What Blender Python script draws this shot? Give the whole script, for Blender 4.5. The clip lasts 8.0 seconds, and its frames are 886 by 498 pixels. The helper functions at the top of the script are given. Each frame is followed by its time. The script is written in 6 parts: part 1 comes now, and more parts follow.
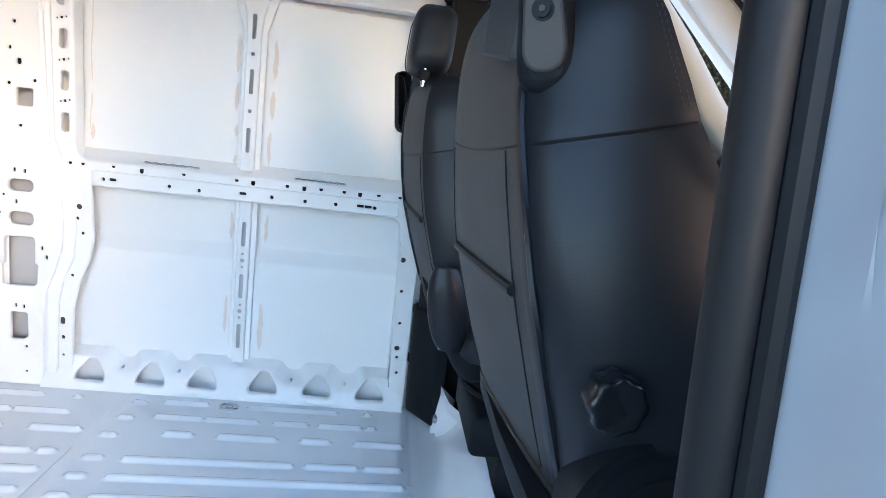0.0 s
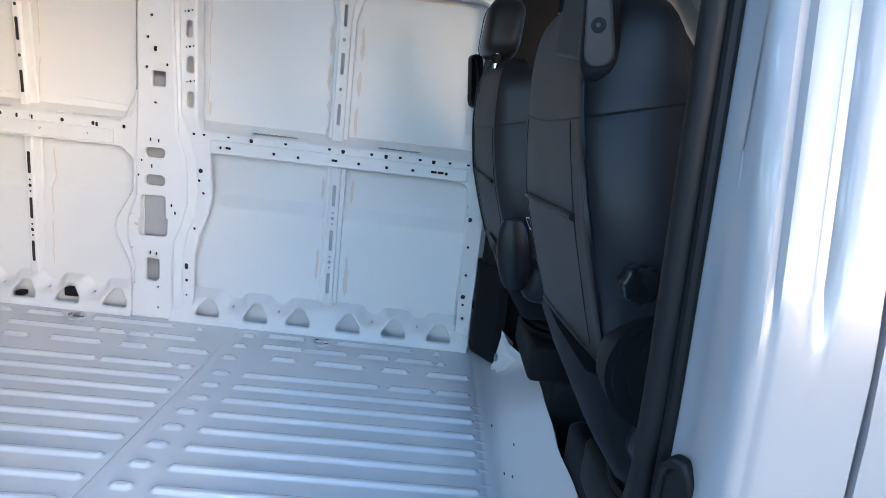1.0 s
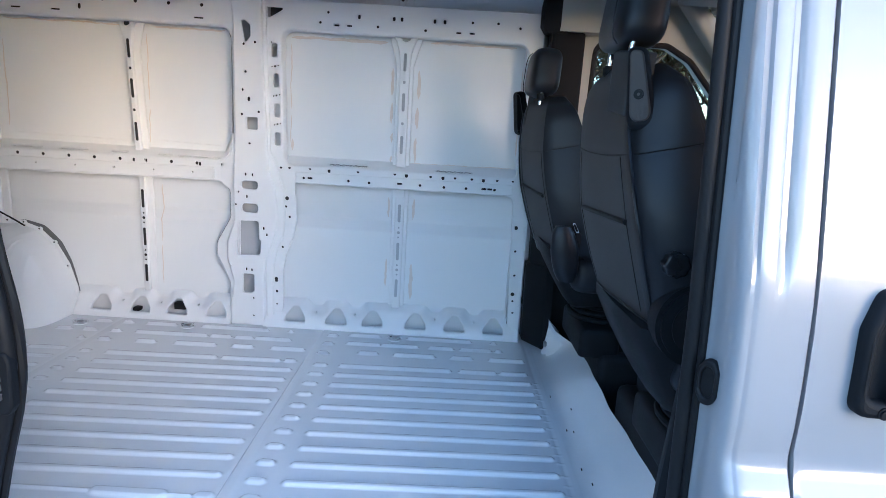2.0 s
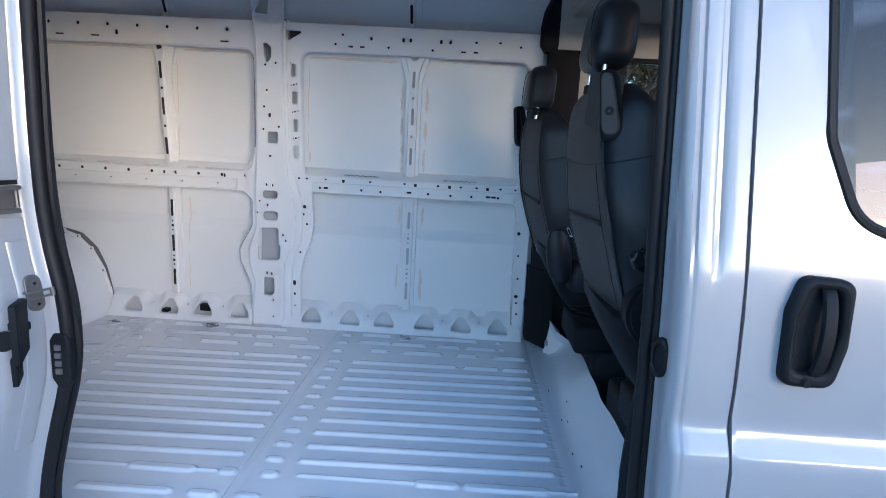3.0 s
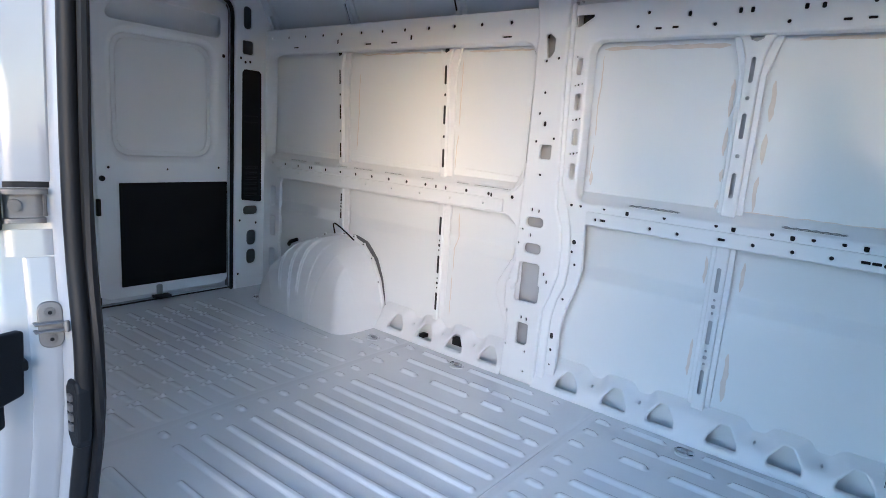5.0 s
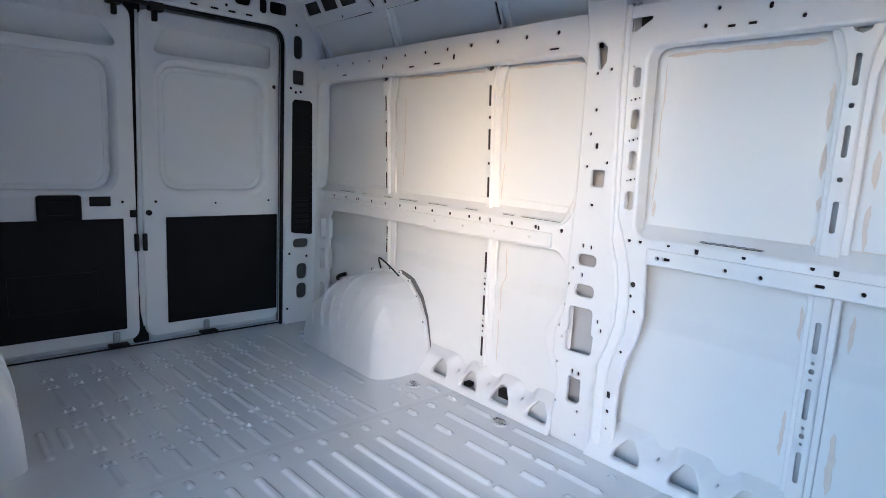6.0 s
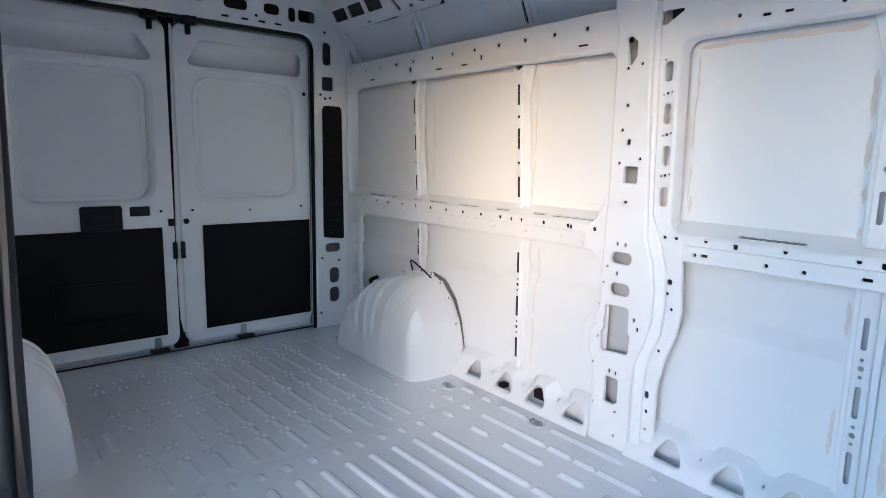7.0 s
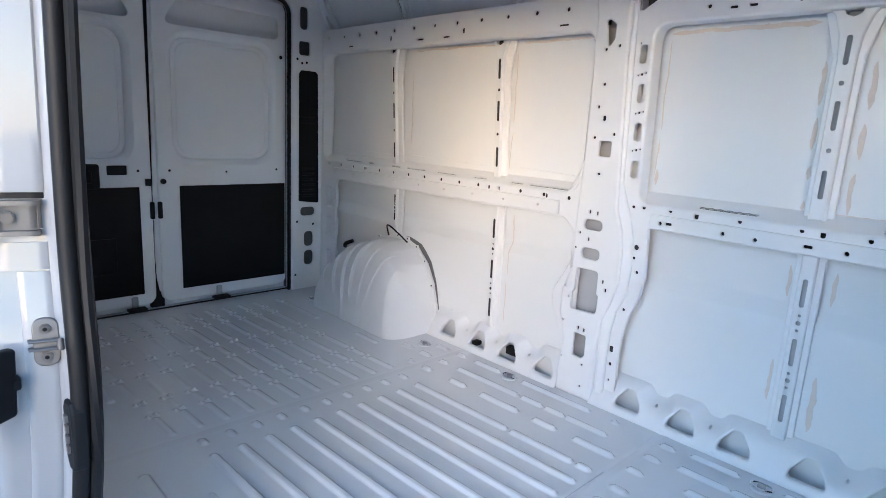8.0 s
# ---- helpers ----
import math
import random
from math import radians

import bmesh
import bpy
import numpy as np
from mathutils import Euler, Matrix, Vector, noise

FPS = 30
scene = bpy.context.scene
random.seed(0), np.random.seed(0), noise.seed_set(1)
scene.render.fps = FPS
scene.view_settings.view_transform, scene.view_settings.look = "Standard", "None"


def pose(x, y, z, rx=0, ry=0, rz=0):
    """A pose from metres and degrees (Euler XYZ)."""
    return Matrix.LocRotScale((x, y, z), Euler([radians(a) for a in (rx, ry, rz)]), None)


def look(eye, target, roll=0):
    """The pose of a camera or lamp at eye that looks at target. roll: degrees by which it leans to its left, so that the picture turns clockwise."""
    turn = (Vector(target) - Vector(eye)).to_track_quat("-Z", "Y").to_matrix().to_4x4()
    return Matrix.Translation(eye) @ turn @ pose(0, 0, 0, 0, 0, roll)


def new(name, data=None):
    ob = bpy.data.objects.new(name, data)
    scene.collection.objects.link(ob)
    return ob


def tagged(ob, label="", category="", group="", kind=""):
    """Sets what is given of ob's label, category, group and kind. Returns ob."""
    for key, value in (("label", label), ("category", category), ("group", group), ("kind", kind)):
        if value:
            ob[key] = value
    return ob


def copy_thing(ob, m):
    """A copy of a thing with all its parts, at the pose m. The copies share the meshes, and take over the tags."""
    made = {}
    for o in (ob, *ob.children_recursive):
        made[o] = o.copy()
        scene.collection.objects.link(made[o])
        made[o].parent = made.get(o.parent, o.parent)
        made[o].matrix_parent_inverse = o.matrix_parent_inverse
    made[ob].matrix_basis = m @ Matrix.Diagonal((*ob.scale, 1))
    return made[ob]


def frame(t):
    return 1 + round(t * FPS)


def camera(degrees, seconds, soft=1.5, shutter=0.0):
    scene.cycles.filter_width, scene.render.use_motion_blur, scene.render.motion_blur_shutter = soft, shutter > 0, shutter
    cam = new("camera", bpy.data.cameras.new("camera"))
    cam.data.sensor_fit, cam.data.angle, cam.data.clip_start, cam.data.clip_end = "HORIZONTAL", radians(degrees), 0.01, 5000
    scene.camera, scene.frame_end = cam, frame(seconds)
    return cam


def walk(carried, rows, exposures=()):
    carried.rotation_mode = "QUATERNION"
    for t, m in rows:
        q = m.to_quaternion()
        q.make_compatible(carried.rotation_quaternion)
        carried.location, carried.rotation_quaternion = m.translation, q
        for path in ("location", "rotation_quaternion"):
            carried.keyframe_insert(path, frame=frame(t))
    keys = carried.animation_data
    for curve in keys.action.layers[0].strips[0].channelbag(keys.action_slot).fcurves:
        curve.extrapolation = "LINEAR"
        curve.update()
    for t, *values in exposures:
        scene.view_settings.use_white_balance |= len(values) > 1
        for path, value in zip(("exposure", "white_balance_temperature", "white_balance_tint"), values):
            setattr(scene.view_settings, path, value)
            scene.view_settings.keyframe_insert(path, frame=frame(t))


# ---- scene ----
cam = camera(74.5, 8.0, 0.6)
PATH = [
    (0, (1.189, -2.045, 0.969), (1.387, -0.083, 0.635), 6.7),
    (0.5, (1.155, -2.174, 0.95), (1.266, -0.217, 0.553), 8.3),
    (1, (1.114, -2.349, 0.957), (1.154, -0.398, 0.522), 6.7),
    (1.5, (0.957, -2.551, 0.985), (0.962, -0.6, 0.546), 4.7),
    (1.7, (0.917, -2.635, 1.006), (0.923, -0.682, 0.576), 3.9),
    (2.8, (0.972, -2.949, 1.022), (0.925, -0.983, 0.658), 3.2),
    (3, (0.982, -2.939, 1.024), (0.912, -0.975, 0.65), 3.1),
    (3.5, (0.997, -2.806, 1.009), (0.826, -0.848, 0.641), 2.9),
    (4, (1.051, -2.557, 1.006), (0.575, -0.65, 0.633), 1.9),
    (4.5, (1.157, -2.311, 1.015), (0.258, -0.567, 0.629), 3.3),
    (5, (1.169, -2.099, 1.019), (-0.052, -0.562, 0.634), 4.4),
    (5.2, (1.149, -2.0, 1.012), (-0.154, -0.531, 0.633), 4.4),
    (6.3, (1.138, -1.715, 1.035), (-0.353, -0.418, 0.73), 2.3),
    (6.5, (1.139, -1.714, 1.034), (-0.367, -0.433, 0.726), 1.9),
    (7, (1.133, -1.746, 1.031), (-0.4, -0.5, 0.716), 1.2),
    (7.5, (1.141, -1.79, 1.04), (-0.382, -0.541, 0.693), 1.8),
    (8, (1.151, -1.936, 1.029), (-0.252, -0.571, 0.618), 3.2),
]
walk(cam, [(t, look(eye, target, roll)) for t, eye, target, roll in PATH], [(0.0, 3.22, 4950, 10), (0.5, 2.9, 4820, 10), (1.0, 2.59, 4720, 10), (1.7, 2.53, 4580, 10), (3.0, 2.15, 4420, 10), (3.5, 2.17, 4440, 10), (4.0, 2.54, 4540, 10), (4.5, 2.64, 4580, 10), (5.2, 2.59, 4600, 10), (6.5, 2.92, 4660, 10), (8.0, 2.69, 4680, 10)])

# ---- world, sun, exposure ----
SUN_DIR = Vector((-0.56, 0.80, -0.105)).normalized()      # the way the low sun's light travels
world = bpy.data.worlds.new("world")
scene.world = world
world.use_nodes = True
wn, wl = world.node_tree.nodes, world.node_tree.links
sky = wn.new("ShaderNodeTexSky")
sky.sky_type = "NISHITA"
sky.sun_disc = False
sky.sun_elevation = math.asin(-SUN_DIR.z)
sky.sun_rotation = math.atan2(-SUN_DIR.x, -SUN_DIR.y)
sky.air_density, sky.dust_density, sky.ozone_density = 1.0, 1.0, 1.6
tc = wn.new("ShaderNodeTexCoord")
stretch = wn.new("ShaderNodeMapping")
stretch.inputs["Scale"].default_value = (1.6, 1.6, 5.0)
clouds = wn.new("ShaderNodeTexNoise")
clouds.inputs["Scale"].default_value, clouds.inputs["Detail"].default_value = 3.6, 7.0
ramp = wn.new("ShaderNodeValToRGB")
ramp.color_ramp.elements[0].position, ramp.color_ramp.elements[1].position = 0.54, 0.66
ramp.color_ramp.elements[1].color = (0.85, 0.85, 0.85, 1)
mixc = wn.new("ShaderNodeMixRGB")
mixc.inputs[2].default_value = (20.0, 20.2, 20.6, 1)
wl.new(tc.outputs["Generated"], stretch.inputs["Vector"])
wl.new(stretch.outputs["Vector"], clouds.inputs["Vector"])
wl.new(clouds.outputs["Fac"], ramp.inputs["Fac"])
split = wn.new("ShaderNodeSeparateXYZ")
fade = wn.new("ShaderNodeMapRange")
fade.inputs["From Min"].default_value, fade.inputs["From Max"].default_value = 0.06, 0.50
fade.inputs["To Min"].default_value, fade.inputs["To Max"].default_value = 1.0, 0.22
many = wn.new("ShaderNodeMath")
many.operation = "MULTIPLY"
wl.new(tc.outputs["Generated"], split.inputs[0])
wl.new(split.outputs["Z"], fade.inputs["Value"])
wl.new(ramp.outputs["Color"], many.inputs[0])
wl.new(fade.outputs["Result"], many.inputs[1])
wl.new(many.outputs[0], mixc.inputs["Fac"])
wl.new(sky.outputs["Color"], mixc.inputs[1])
bgn = wn["Background"]
wl.new(mixc.outputs["Color"], bgn.inputs["Color"])
bgn.inputs["Strength"].default_value = 0.15
sun = new("sun", bpy.data.lights.new("sun", "SUN"))
sun.data.energy, sun.data.angle, sun.data.color = 0.26, radians(20), (1.0, 0.59, 0.37)
sun.matrix_world = look(-30 * SUN_DIR, (0, 0, 0))

# ---- materials ----


def noise_mat(name, col, rough=0.5, metal=0.0, var=0.08, scale=6.0, fine=120.0, bump=0.1, coat=0.0, spec=0.5, rough_var=0.08):
    """A surface with slow blotches and fine grain in colour, gloss and relief."""
    m = bpy.data.materials.new(name)
    m.use_nodes = True
    nt = m.node_tree
    n, l = nt.nodes, nt.links
    b = n["Principled BSDF"]
    b.inputs["Metallic"].default_value = metal
    b.inputs["Coat Weight"].default_value = coat
    b.inputs["Coat Roughness"].default_value = 0.04
    b.inputs["Specular IOR Level"].default_value = spec
    co = n.new("ShaderNodeTexCoord")
    big = n.new("ShaderNodeTexNoise")
    big.inputs["Scale"].default_value, big.inputs["Detail"].default_value = scale, 4
    small = n.new("ShaderNodeTexNoise")
    small.inputs["Scale"].default_value, small.inputs["Detail"].default_value = fine, 3
    for t in (big, small):
        l.new(co.outputs["Object"], t.inputs["Vector"])
    mix = n.new("ShaderNodeMixRGB")
    mix.inputs[1].default_value = (*[c * (1 - var) for c in col], 1)
    mix.inputs[2].default_value = (*[min(1, c * (1 + var)) for c in col], 1)
    add = n.new("ShaderNodeMath")
    add.operation = "MULTIPLY_ADD"
    add.inputs[1].default_value = 0.35
    half = n.new("ShaderNodeMath")
    half.operation = "MULTIPLY"
    half.inputs[1].default_value = 0.65
    l.new(big.outputs["Fac"], half.inputs[0])
    l.new(small.outputs["Fac"], add.inputs[0])
    l.new(half.outputs[0], add.inputs[2])
    l.new(add.outputs[0], mix.inputs[0])
    l.new(mix.outputs[0], b.inputs["Base Color"])
    rr = n.new("ShaderNodeMapRange")
    rr.inputs["To Min"].default_value, rr.inputs["To Max"].default_value = max(0.02, rough - rough_var), min(1, rough + rough_var)
    l.new(big.outputs["Fac"], rr.inputs["Value"])
    l.new(rr.outputs["Result"], b.inputs["Roughness"])
    if bump:
        bp = n.new("ShaderNodeBump")
        bp.inputs["Strength"].default_value, bp.inputs["Distance"].default_value = bump, 0.002
        l.new(small.outputs["Fac"], bp.inputs["Height"])
        l.new(bp.outputs["Normal"], b.inputs["Normal"])
    return m


def glass_mat(name, tint, rough=0.0):
    m = bpy.data.materials.new(name)
    m.use_nodes = True
    n, l = m.node_tree.nodes, m.node_tree.links
    n.remove(n["Principled BSDF"])
    out = n["Material Output"]
    tr, gl, fr, mx = n.new("ShaderNodeBsdfTransparent"), n.new("ShaderNodeBsdfGlossy"), n.new("ShaderNodeFresnel"), n.new("ShaderNodeMixShader")
    tr.inputs["Color"].default_value = (*tint, 1)
    gl.inputs["Roughness"].default_value = rough
    fr.inputs["IOR"].default_value = 1.6
    l.new(fr.outputs[0], mx.inputs[0])
    l.new(tr.outputs[0], mx.inputs[1])
    l.new(gl.outputs[0], mx.inputs[2])
    l.new(mx.outputs[0], out.inputs["Surface"])
    return m


PAINT = noise_mat("white_body_paint", (0.88, 0.885, 0.89), 0.38, var=0.02, scale=3, fine=260, bump=0.05, coat=0.25)
SKIN = noise_mat("white_outer_skin_back", (0.87, 0.88, 0.885), 0.42, var=0.025, scale=2.5, fine=220, bump=0.06, coat=0.15)
FLOORP = noise_mat("white_floor_paint", (0.80, 0.815, 0.83), 0.16, var=0.05, scale=5, fine=90, bump=0.06, coat=0.85, rough_var=0.03)
# the van's white darkened, offsetting the stronger outside light in the colour
GLOSS = noise_mat("glossy_white_paint_darkened_outside", (0.33, 0.335, 0.345), 0.30, var=0.01, scale=2, fine=300, bump=0.0, coat=0.75, rough_var=0.02)
SEALANT = noise_mat("tan_sealant", (0.79, 0.715, 0.65), 0.7, var=0.12, scale=40, fine=200, bump=0.3)
RUBBER = noise_mat("black_rubber", (0.008, 0.008, 0.009), 0.55, var=0.2, scale=8, fine=150, bump=0.1, spec=0.3)
TRIM = noise_mat("black_grained_plastic", (0.0075, 0.0085, 0.0105), 0.62, var=0.15, scale=9, fine=500, bump=0.25, spec=0.22)
SATIN = noise_mat("black_satin_plastic", (0.006, 0.007, 0.009), 0.28, var=0.1, scale=9, fine=300, bump=0.03, spec=0.5)
BOARD = noise_mat("black_hardboard", (0.004, 0.0046, 0.006), 0.75, var=0.2, scale=5, fine=400, bump=0.2, spec=0.3)
LEATHER = noise_mat("black_leatherette", (0.009, 0.0105, 0.014), 0.40, var=0.2, scale=7, fine=420, bump=0.10, spec=0.40)
# near-black that paints the unlit inside of holes and box sections
HOLLOW_SHADE = noise_mat("near_black_hollow_shade", (0.022, 0.023, 0.025), 0.6, var=0.15, scale=8, fine=200, bump=0.05)
GREYV = noise_mat("charcoal_vinyl", (0.032, 0.0315, 0.032), 0.6, var=0.1, scale=8, fine=380, bump=0.3)
GREYP = noise_mat("grey_plastic", (0.066, 0.056, 0.049), 0.55, var=0.08, scale=8, fine=400, bump=0.2)
BEIGE = noise_mat("pale_grey_trim", (0.50, 0.505, 0.46), 0.65, var=0.06, scale=6, fine=300, bump=0.15)
LINER = noise_mat("grey_headliner", (0.36, 0.36, 0.34), 0.9, var=0.08, scale=10, fine=500, bump=0.3)
STEEL = noise_mat("zinc_steel", (0.42, 0.42, 0.43), 0.35, metal=1.0, var=0.15, scale=30, fine=200, bump=0.1)
ZINC = noise_mat("zinc", (0.17, 0.16, 0.15), 0.46, 0.55, 0.16, 30.0, 260.0, 0.08, rough_var=0.12)
CHROME = noise_mat("chrome", (0.85, 0.85, 0.86), 0.08, metal=1.0, var=0.03, scale=30, fine=200, bump=0.0, rough_var=0.03)
ASPHALT = noise_mat("asphalt", (0.16, 0.16, 0.155), 0.85, var=0.3, scale=0.6, fine=60, bump=0.6)
GRASS = noise_mat("winter_grass", (0.16, 0.14, 0.09), 0.95, var=0.4, scale=0.5, fine=20, bump=0.6)
BARK = noise_mat("bark", (0.10, 0.085, 0.07), 0.9, var=0.35, scale=4, fine=30, bump=0.8)
LEAF = noise_mat("foliage", (0.075, 0.085, 0.04), 0.7, var=0.5, scale=1.2, fine=12, bump=0.0)
LEAFB = noise_mat("brown_foliage", (0.14, 0.10, 0.06), 0.75, var=0.5, scale=1.2, fine=12, bump=0.0)
STITCH = noise_mat("grey_thread", (0.05, 0.054, 0.062), 0.8, var=0.1)
# dark grey used as shade in gaps and behind the rear frame's holes
GAP_SHADE = noise_mat("dark_grey_gap_shade", (0.17, 0.17, 0.178), 0.6, var=0.3, scale=25, fine=200, bump=0.05)
# grey of the floor seam, and of painted shade behind wider holes
SHADE_SEAM = noise_mat("grey_shade_and_seam", (0.52, 0.53, 0.55), 0.6, var=0.1, scale=6, fine=200, bump=0.05)
GLASS = glass_mat("clear_glass", (0.86, 0.9, 0.88))
TINT = glass_mat("tinted_glass", (0.05, 0.065, 0.06))

# ---- shape helpers ----


def mesh_ob(name, verts, faces, material, parent=None, label="", smooth=True, angle=40):
    me = bpy.data.meshes.new(name)
    me.from_pydata([tuple(v) for v in verts], [], [tuple(f) for f in faces])
    me.materials.append(material)
    if smooth:
        me.polygons.foreach_set("use_smooth", [True] * len(me.polygons))
        me.update()
        me.set_sharp_from_angle(angle=radians(angle))
    me.update()
    ob = new(name, me)
    ob.parent = parent
    if label:
        ob["label"] = label
    return ob


def part(name, bm, material, parent=None, label="", angle=40):
    me = bpy.data.meshes.new(name)
    bm.to_mesh(me)
    bm.free()
    me.materials.append(material)
    me.polygons.foreach_set("use_smooth", [True] * len(me.polygons))
    me.update()
    me.set_sharp_from_angle(angle=radians(angle))
    ob = new(name, me)
    ob.parent = parent
    if label:
        ob["label"] = label
    return ob


def base(name, x, y, z):
    """The Empty that holds a thing's parts; the parts' meshes are in the world's metres."""
    ob = new(name)
    ob.location = (x, y, z)
    ob.empty_display_size = 0.05
    return ob


def under(ob, thing):
    """Puts a part built in world metres under its thing."""
    ob.parent = thing
    root = thing
    off = Vector((0, 0, 0))
    while root:
        off += root.location
        root = root.parent
    ob.location = Vector(ob.location) - off
    return ob


def box_bm(x0, y0, z0, x1, y1, z1, bevel=0.004, seg=2):
    bm = bmesh.new()
    bmesh.ops.create_cube(bm, size=1)
    bmesh.ops.scale(bm, vec=(abs(x1 - x0), abs(y1 - y0), abs(z1 - z0)), verts=bm.verts)
    bmesh.ops.translate(bm, vec=((x0 + x1) / 2, (y0 + y1) / 2, (z0 + z1) / 2), verts=bm.verts)
    if bevel:
        bmesh.ops.bevel(bm, geom=bm.edges[:], offset=bevel, segments=seg, profile=0.5, affect="EDGES")
    return bm


def cyl_bm(a, b, r, seg=16, r2=None, bevel=0.0):
    a, b = Vector(a), Vector(b)
    bm = bmesh.new()
    bmesh.ops.create_cone(bm, cap_ends=True, segments=seg, radius1=r, radius2=r if r2 is None else r2, depth=(b - a).length)
    if bevel:
        bmesh.ops.bevel(bm, geom=[e for e in bm.edges if len(e.link_faces) == 2 and any(len(f.verts) > 4 for f in e.link_faces)], offset=bevel, segments=2, affect="EDGES")
    m = Matrix.Translation((a + b) / 2) @ (b - a).to_track_quat("Z", "Y").to_matrix().to_4x4()
    bmesh.ops.transform(bm, matrix=m, verts=bm.verts)
    return bm


def tube(pts, r, sides=8, closed=False):
    """Vertices and faces of a tube along points."""
    pts = [Vector(p) for p in pts]
    n = len(pts)
    V, F = [], []
    up = Vector((0.13, 0.21, 0.97)).normalized()
    for i, p in enumerate(pts):
        t = (pts[(i + 1) % n if closed else min(i + 1, n - 1)] - pts[(i - 1) % n if closed else max(i - 1, 0)]).normalized()
        s = t.cross(up)
        s = s.normalized() if s.length > 1e-4 else t.orthogonal().normalized()
        u = s.cross(t).normalized()
        rr = r[i] if isinstance(r, list) else r
        ru, rs = rr if isinstance(rr, tuple) else (rr, rr)
        for k in range(sides):
            a = 2 * math.pi * k / sides
            V.append(p + s * math.cos(a) * rs + u * math.sin(a) * ru)
    for i in range(n if closed else n - 1):
        j = (i + 1) % n
        for k in range(sides):
            F.append((i * sides + k, i * sides + (k + 1) % sides, j * sides + (k + 1) % sides, j * sides + k))
    if not closed:
        F.append(tuple(range(sides))[::-1])
        F.append(tuple((n - 1) * sides + k for k in range(sides)))
    return V, F


def smooth_pts(pts, steps=6, closed=False):
    """A Catmull-Rom line through points."""
    P = [Vector(p) for p in pts]
    n = len(P)
    out = []
    for i in range(n if closed else n - 1):
        if closed:
            a, b, c, d = P[i - 1], P[i], P[(i + 1) % n], P[(i + 2) % n]
        else:
            a, b, c, d = P[max(i - 1, 0)], P[i], P[i + 1], P[min(i + 2, n - 1)]
        for k in range(steps):
            t = k / steps
            out.append(0.5 * ((2 * b) + (c - a) * t + (2 * a - 5 * b + 4 * c - d) * t * t + (3 * b - a - 3 * c + d) * t ** 3))
    if not closed:
        out.append(P[-1])
    return out


def round_poly(pts, r, n=5):
    """A polygon with its corners rounded; r is one radius or one for each corner."""
    out = []
    m = len(pts)
    for i in range(m):
        rad = r[i] if isinstance(r, (list, tuple)) else r
        p, a, b = Vector(pts[i]), Vector(pts[i - 1]), Vector(pts[(i + 1) % m])
        da, db = (a - p), (b - p)
        la, lb = da.length, db.length
        if rad <= 0:
            out.append(tuple(p))
            continue
        da, db = da / la, db / lb
        half = math.acos(max(-1, min(1, da.dot(db)))) / 2
        cut = min(rad / max(math.tan(half), 1e-3), la * 0.48, lb * 0.48)
        s, e = p + da * cut, p + db * cut
        for k in range(n + 1):
            t = k / n
            out.append(tuple(s * (1 - t) ** 2 + p * 2 * t * (1 - t) + e * t * t))
    return out


def rrect(x0, z0, x1, z1, r, n=5):
    return round_poly([(x0, z0), (x1, z0), (x1, z1), (x0, z1)], r, n)


def ring(x, z, r, n=8):
    return [(x + r * math.cos(2 * math.pi * k / n), z + r * math.sin(2 * math.pi * k / n)) for k in range(n)]


def slot(x, z, w, h, n=4):
    """An upright or lying slot with round ends."""
    r = min(w, h) / 2 * 0.99
    return rrect(x - w / 2, z - h / 2, x + w / 2, z + h / 2, r, n)


def area2(loop):
    return sum(loop[i - 1][0] * loop[i][1] - loop[i][0] * loop[i - 1][1] for i in range(len(loop)))


def grow(loop, d):
    """The loop moved outwards by d."""
    s = 1 if area2(loop) > 0 else -1
    n = len(loop)
    out = []
    for i in range(n):
        a, p, b = Vector(loop[i - 1]), Vector(loop[i]), Vector(loop[(i + 1) % n])
        e1, e2 = (p - a), (b - p)
        n1 = Vector((e1.y, -e1.x)).normalized() if e1.length > 1e-9 else Vector((0, 0))
        n2 = Vector((e2.y, -e2.x)).normalized() if e2.length > 1e-9 else n1
        m = n1 + n2
        if m.length < 1e-6:
            m = n1
        m = m.normalized()
        k = max(0.5, m.dot(n2))
        out.append(tuple(p + m * (s * d / k)))
    return out


def inside(pt, loop):
    x, y = pt
    c = False
    for i in range(len(loop)):
        (xi, yi), (xj, yj) = loop[i], loop[i - 1]
        if (yi > y) != (yj > y) and x < (xj - xi) * (y - yi) / (yj - yi) + xi:
            c = not c
    return c


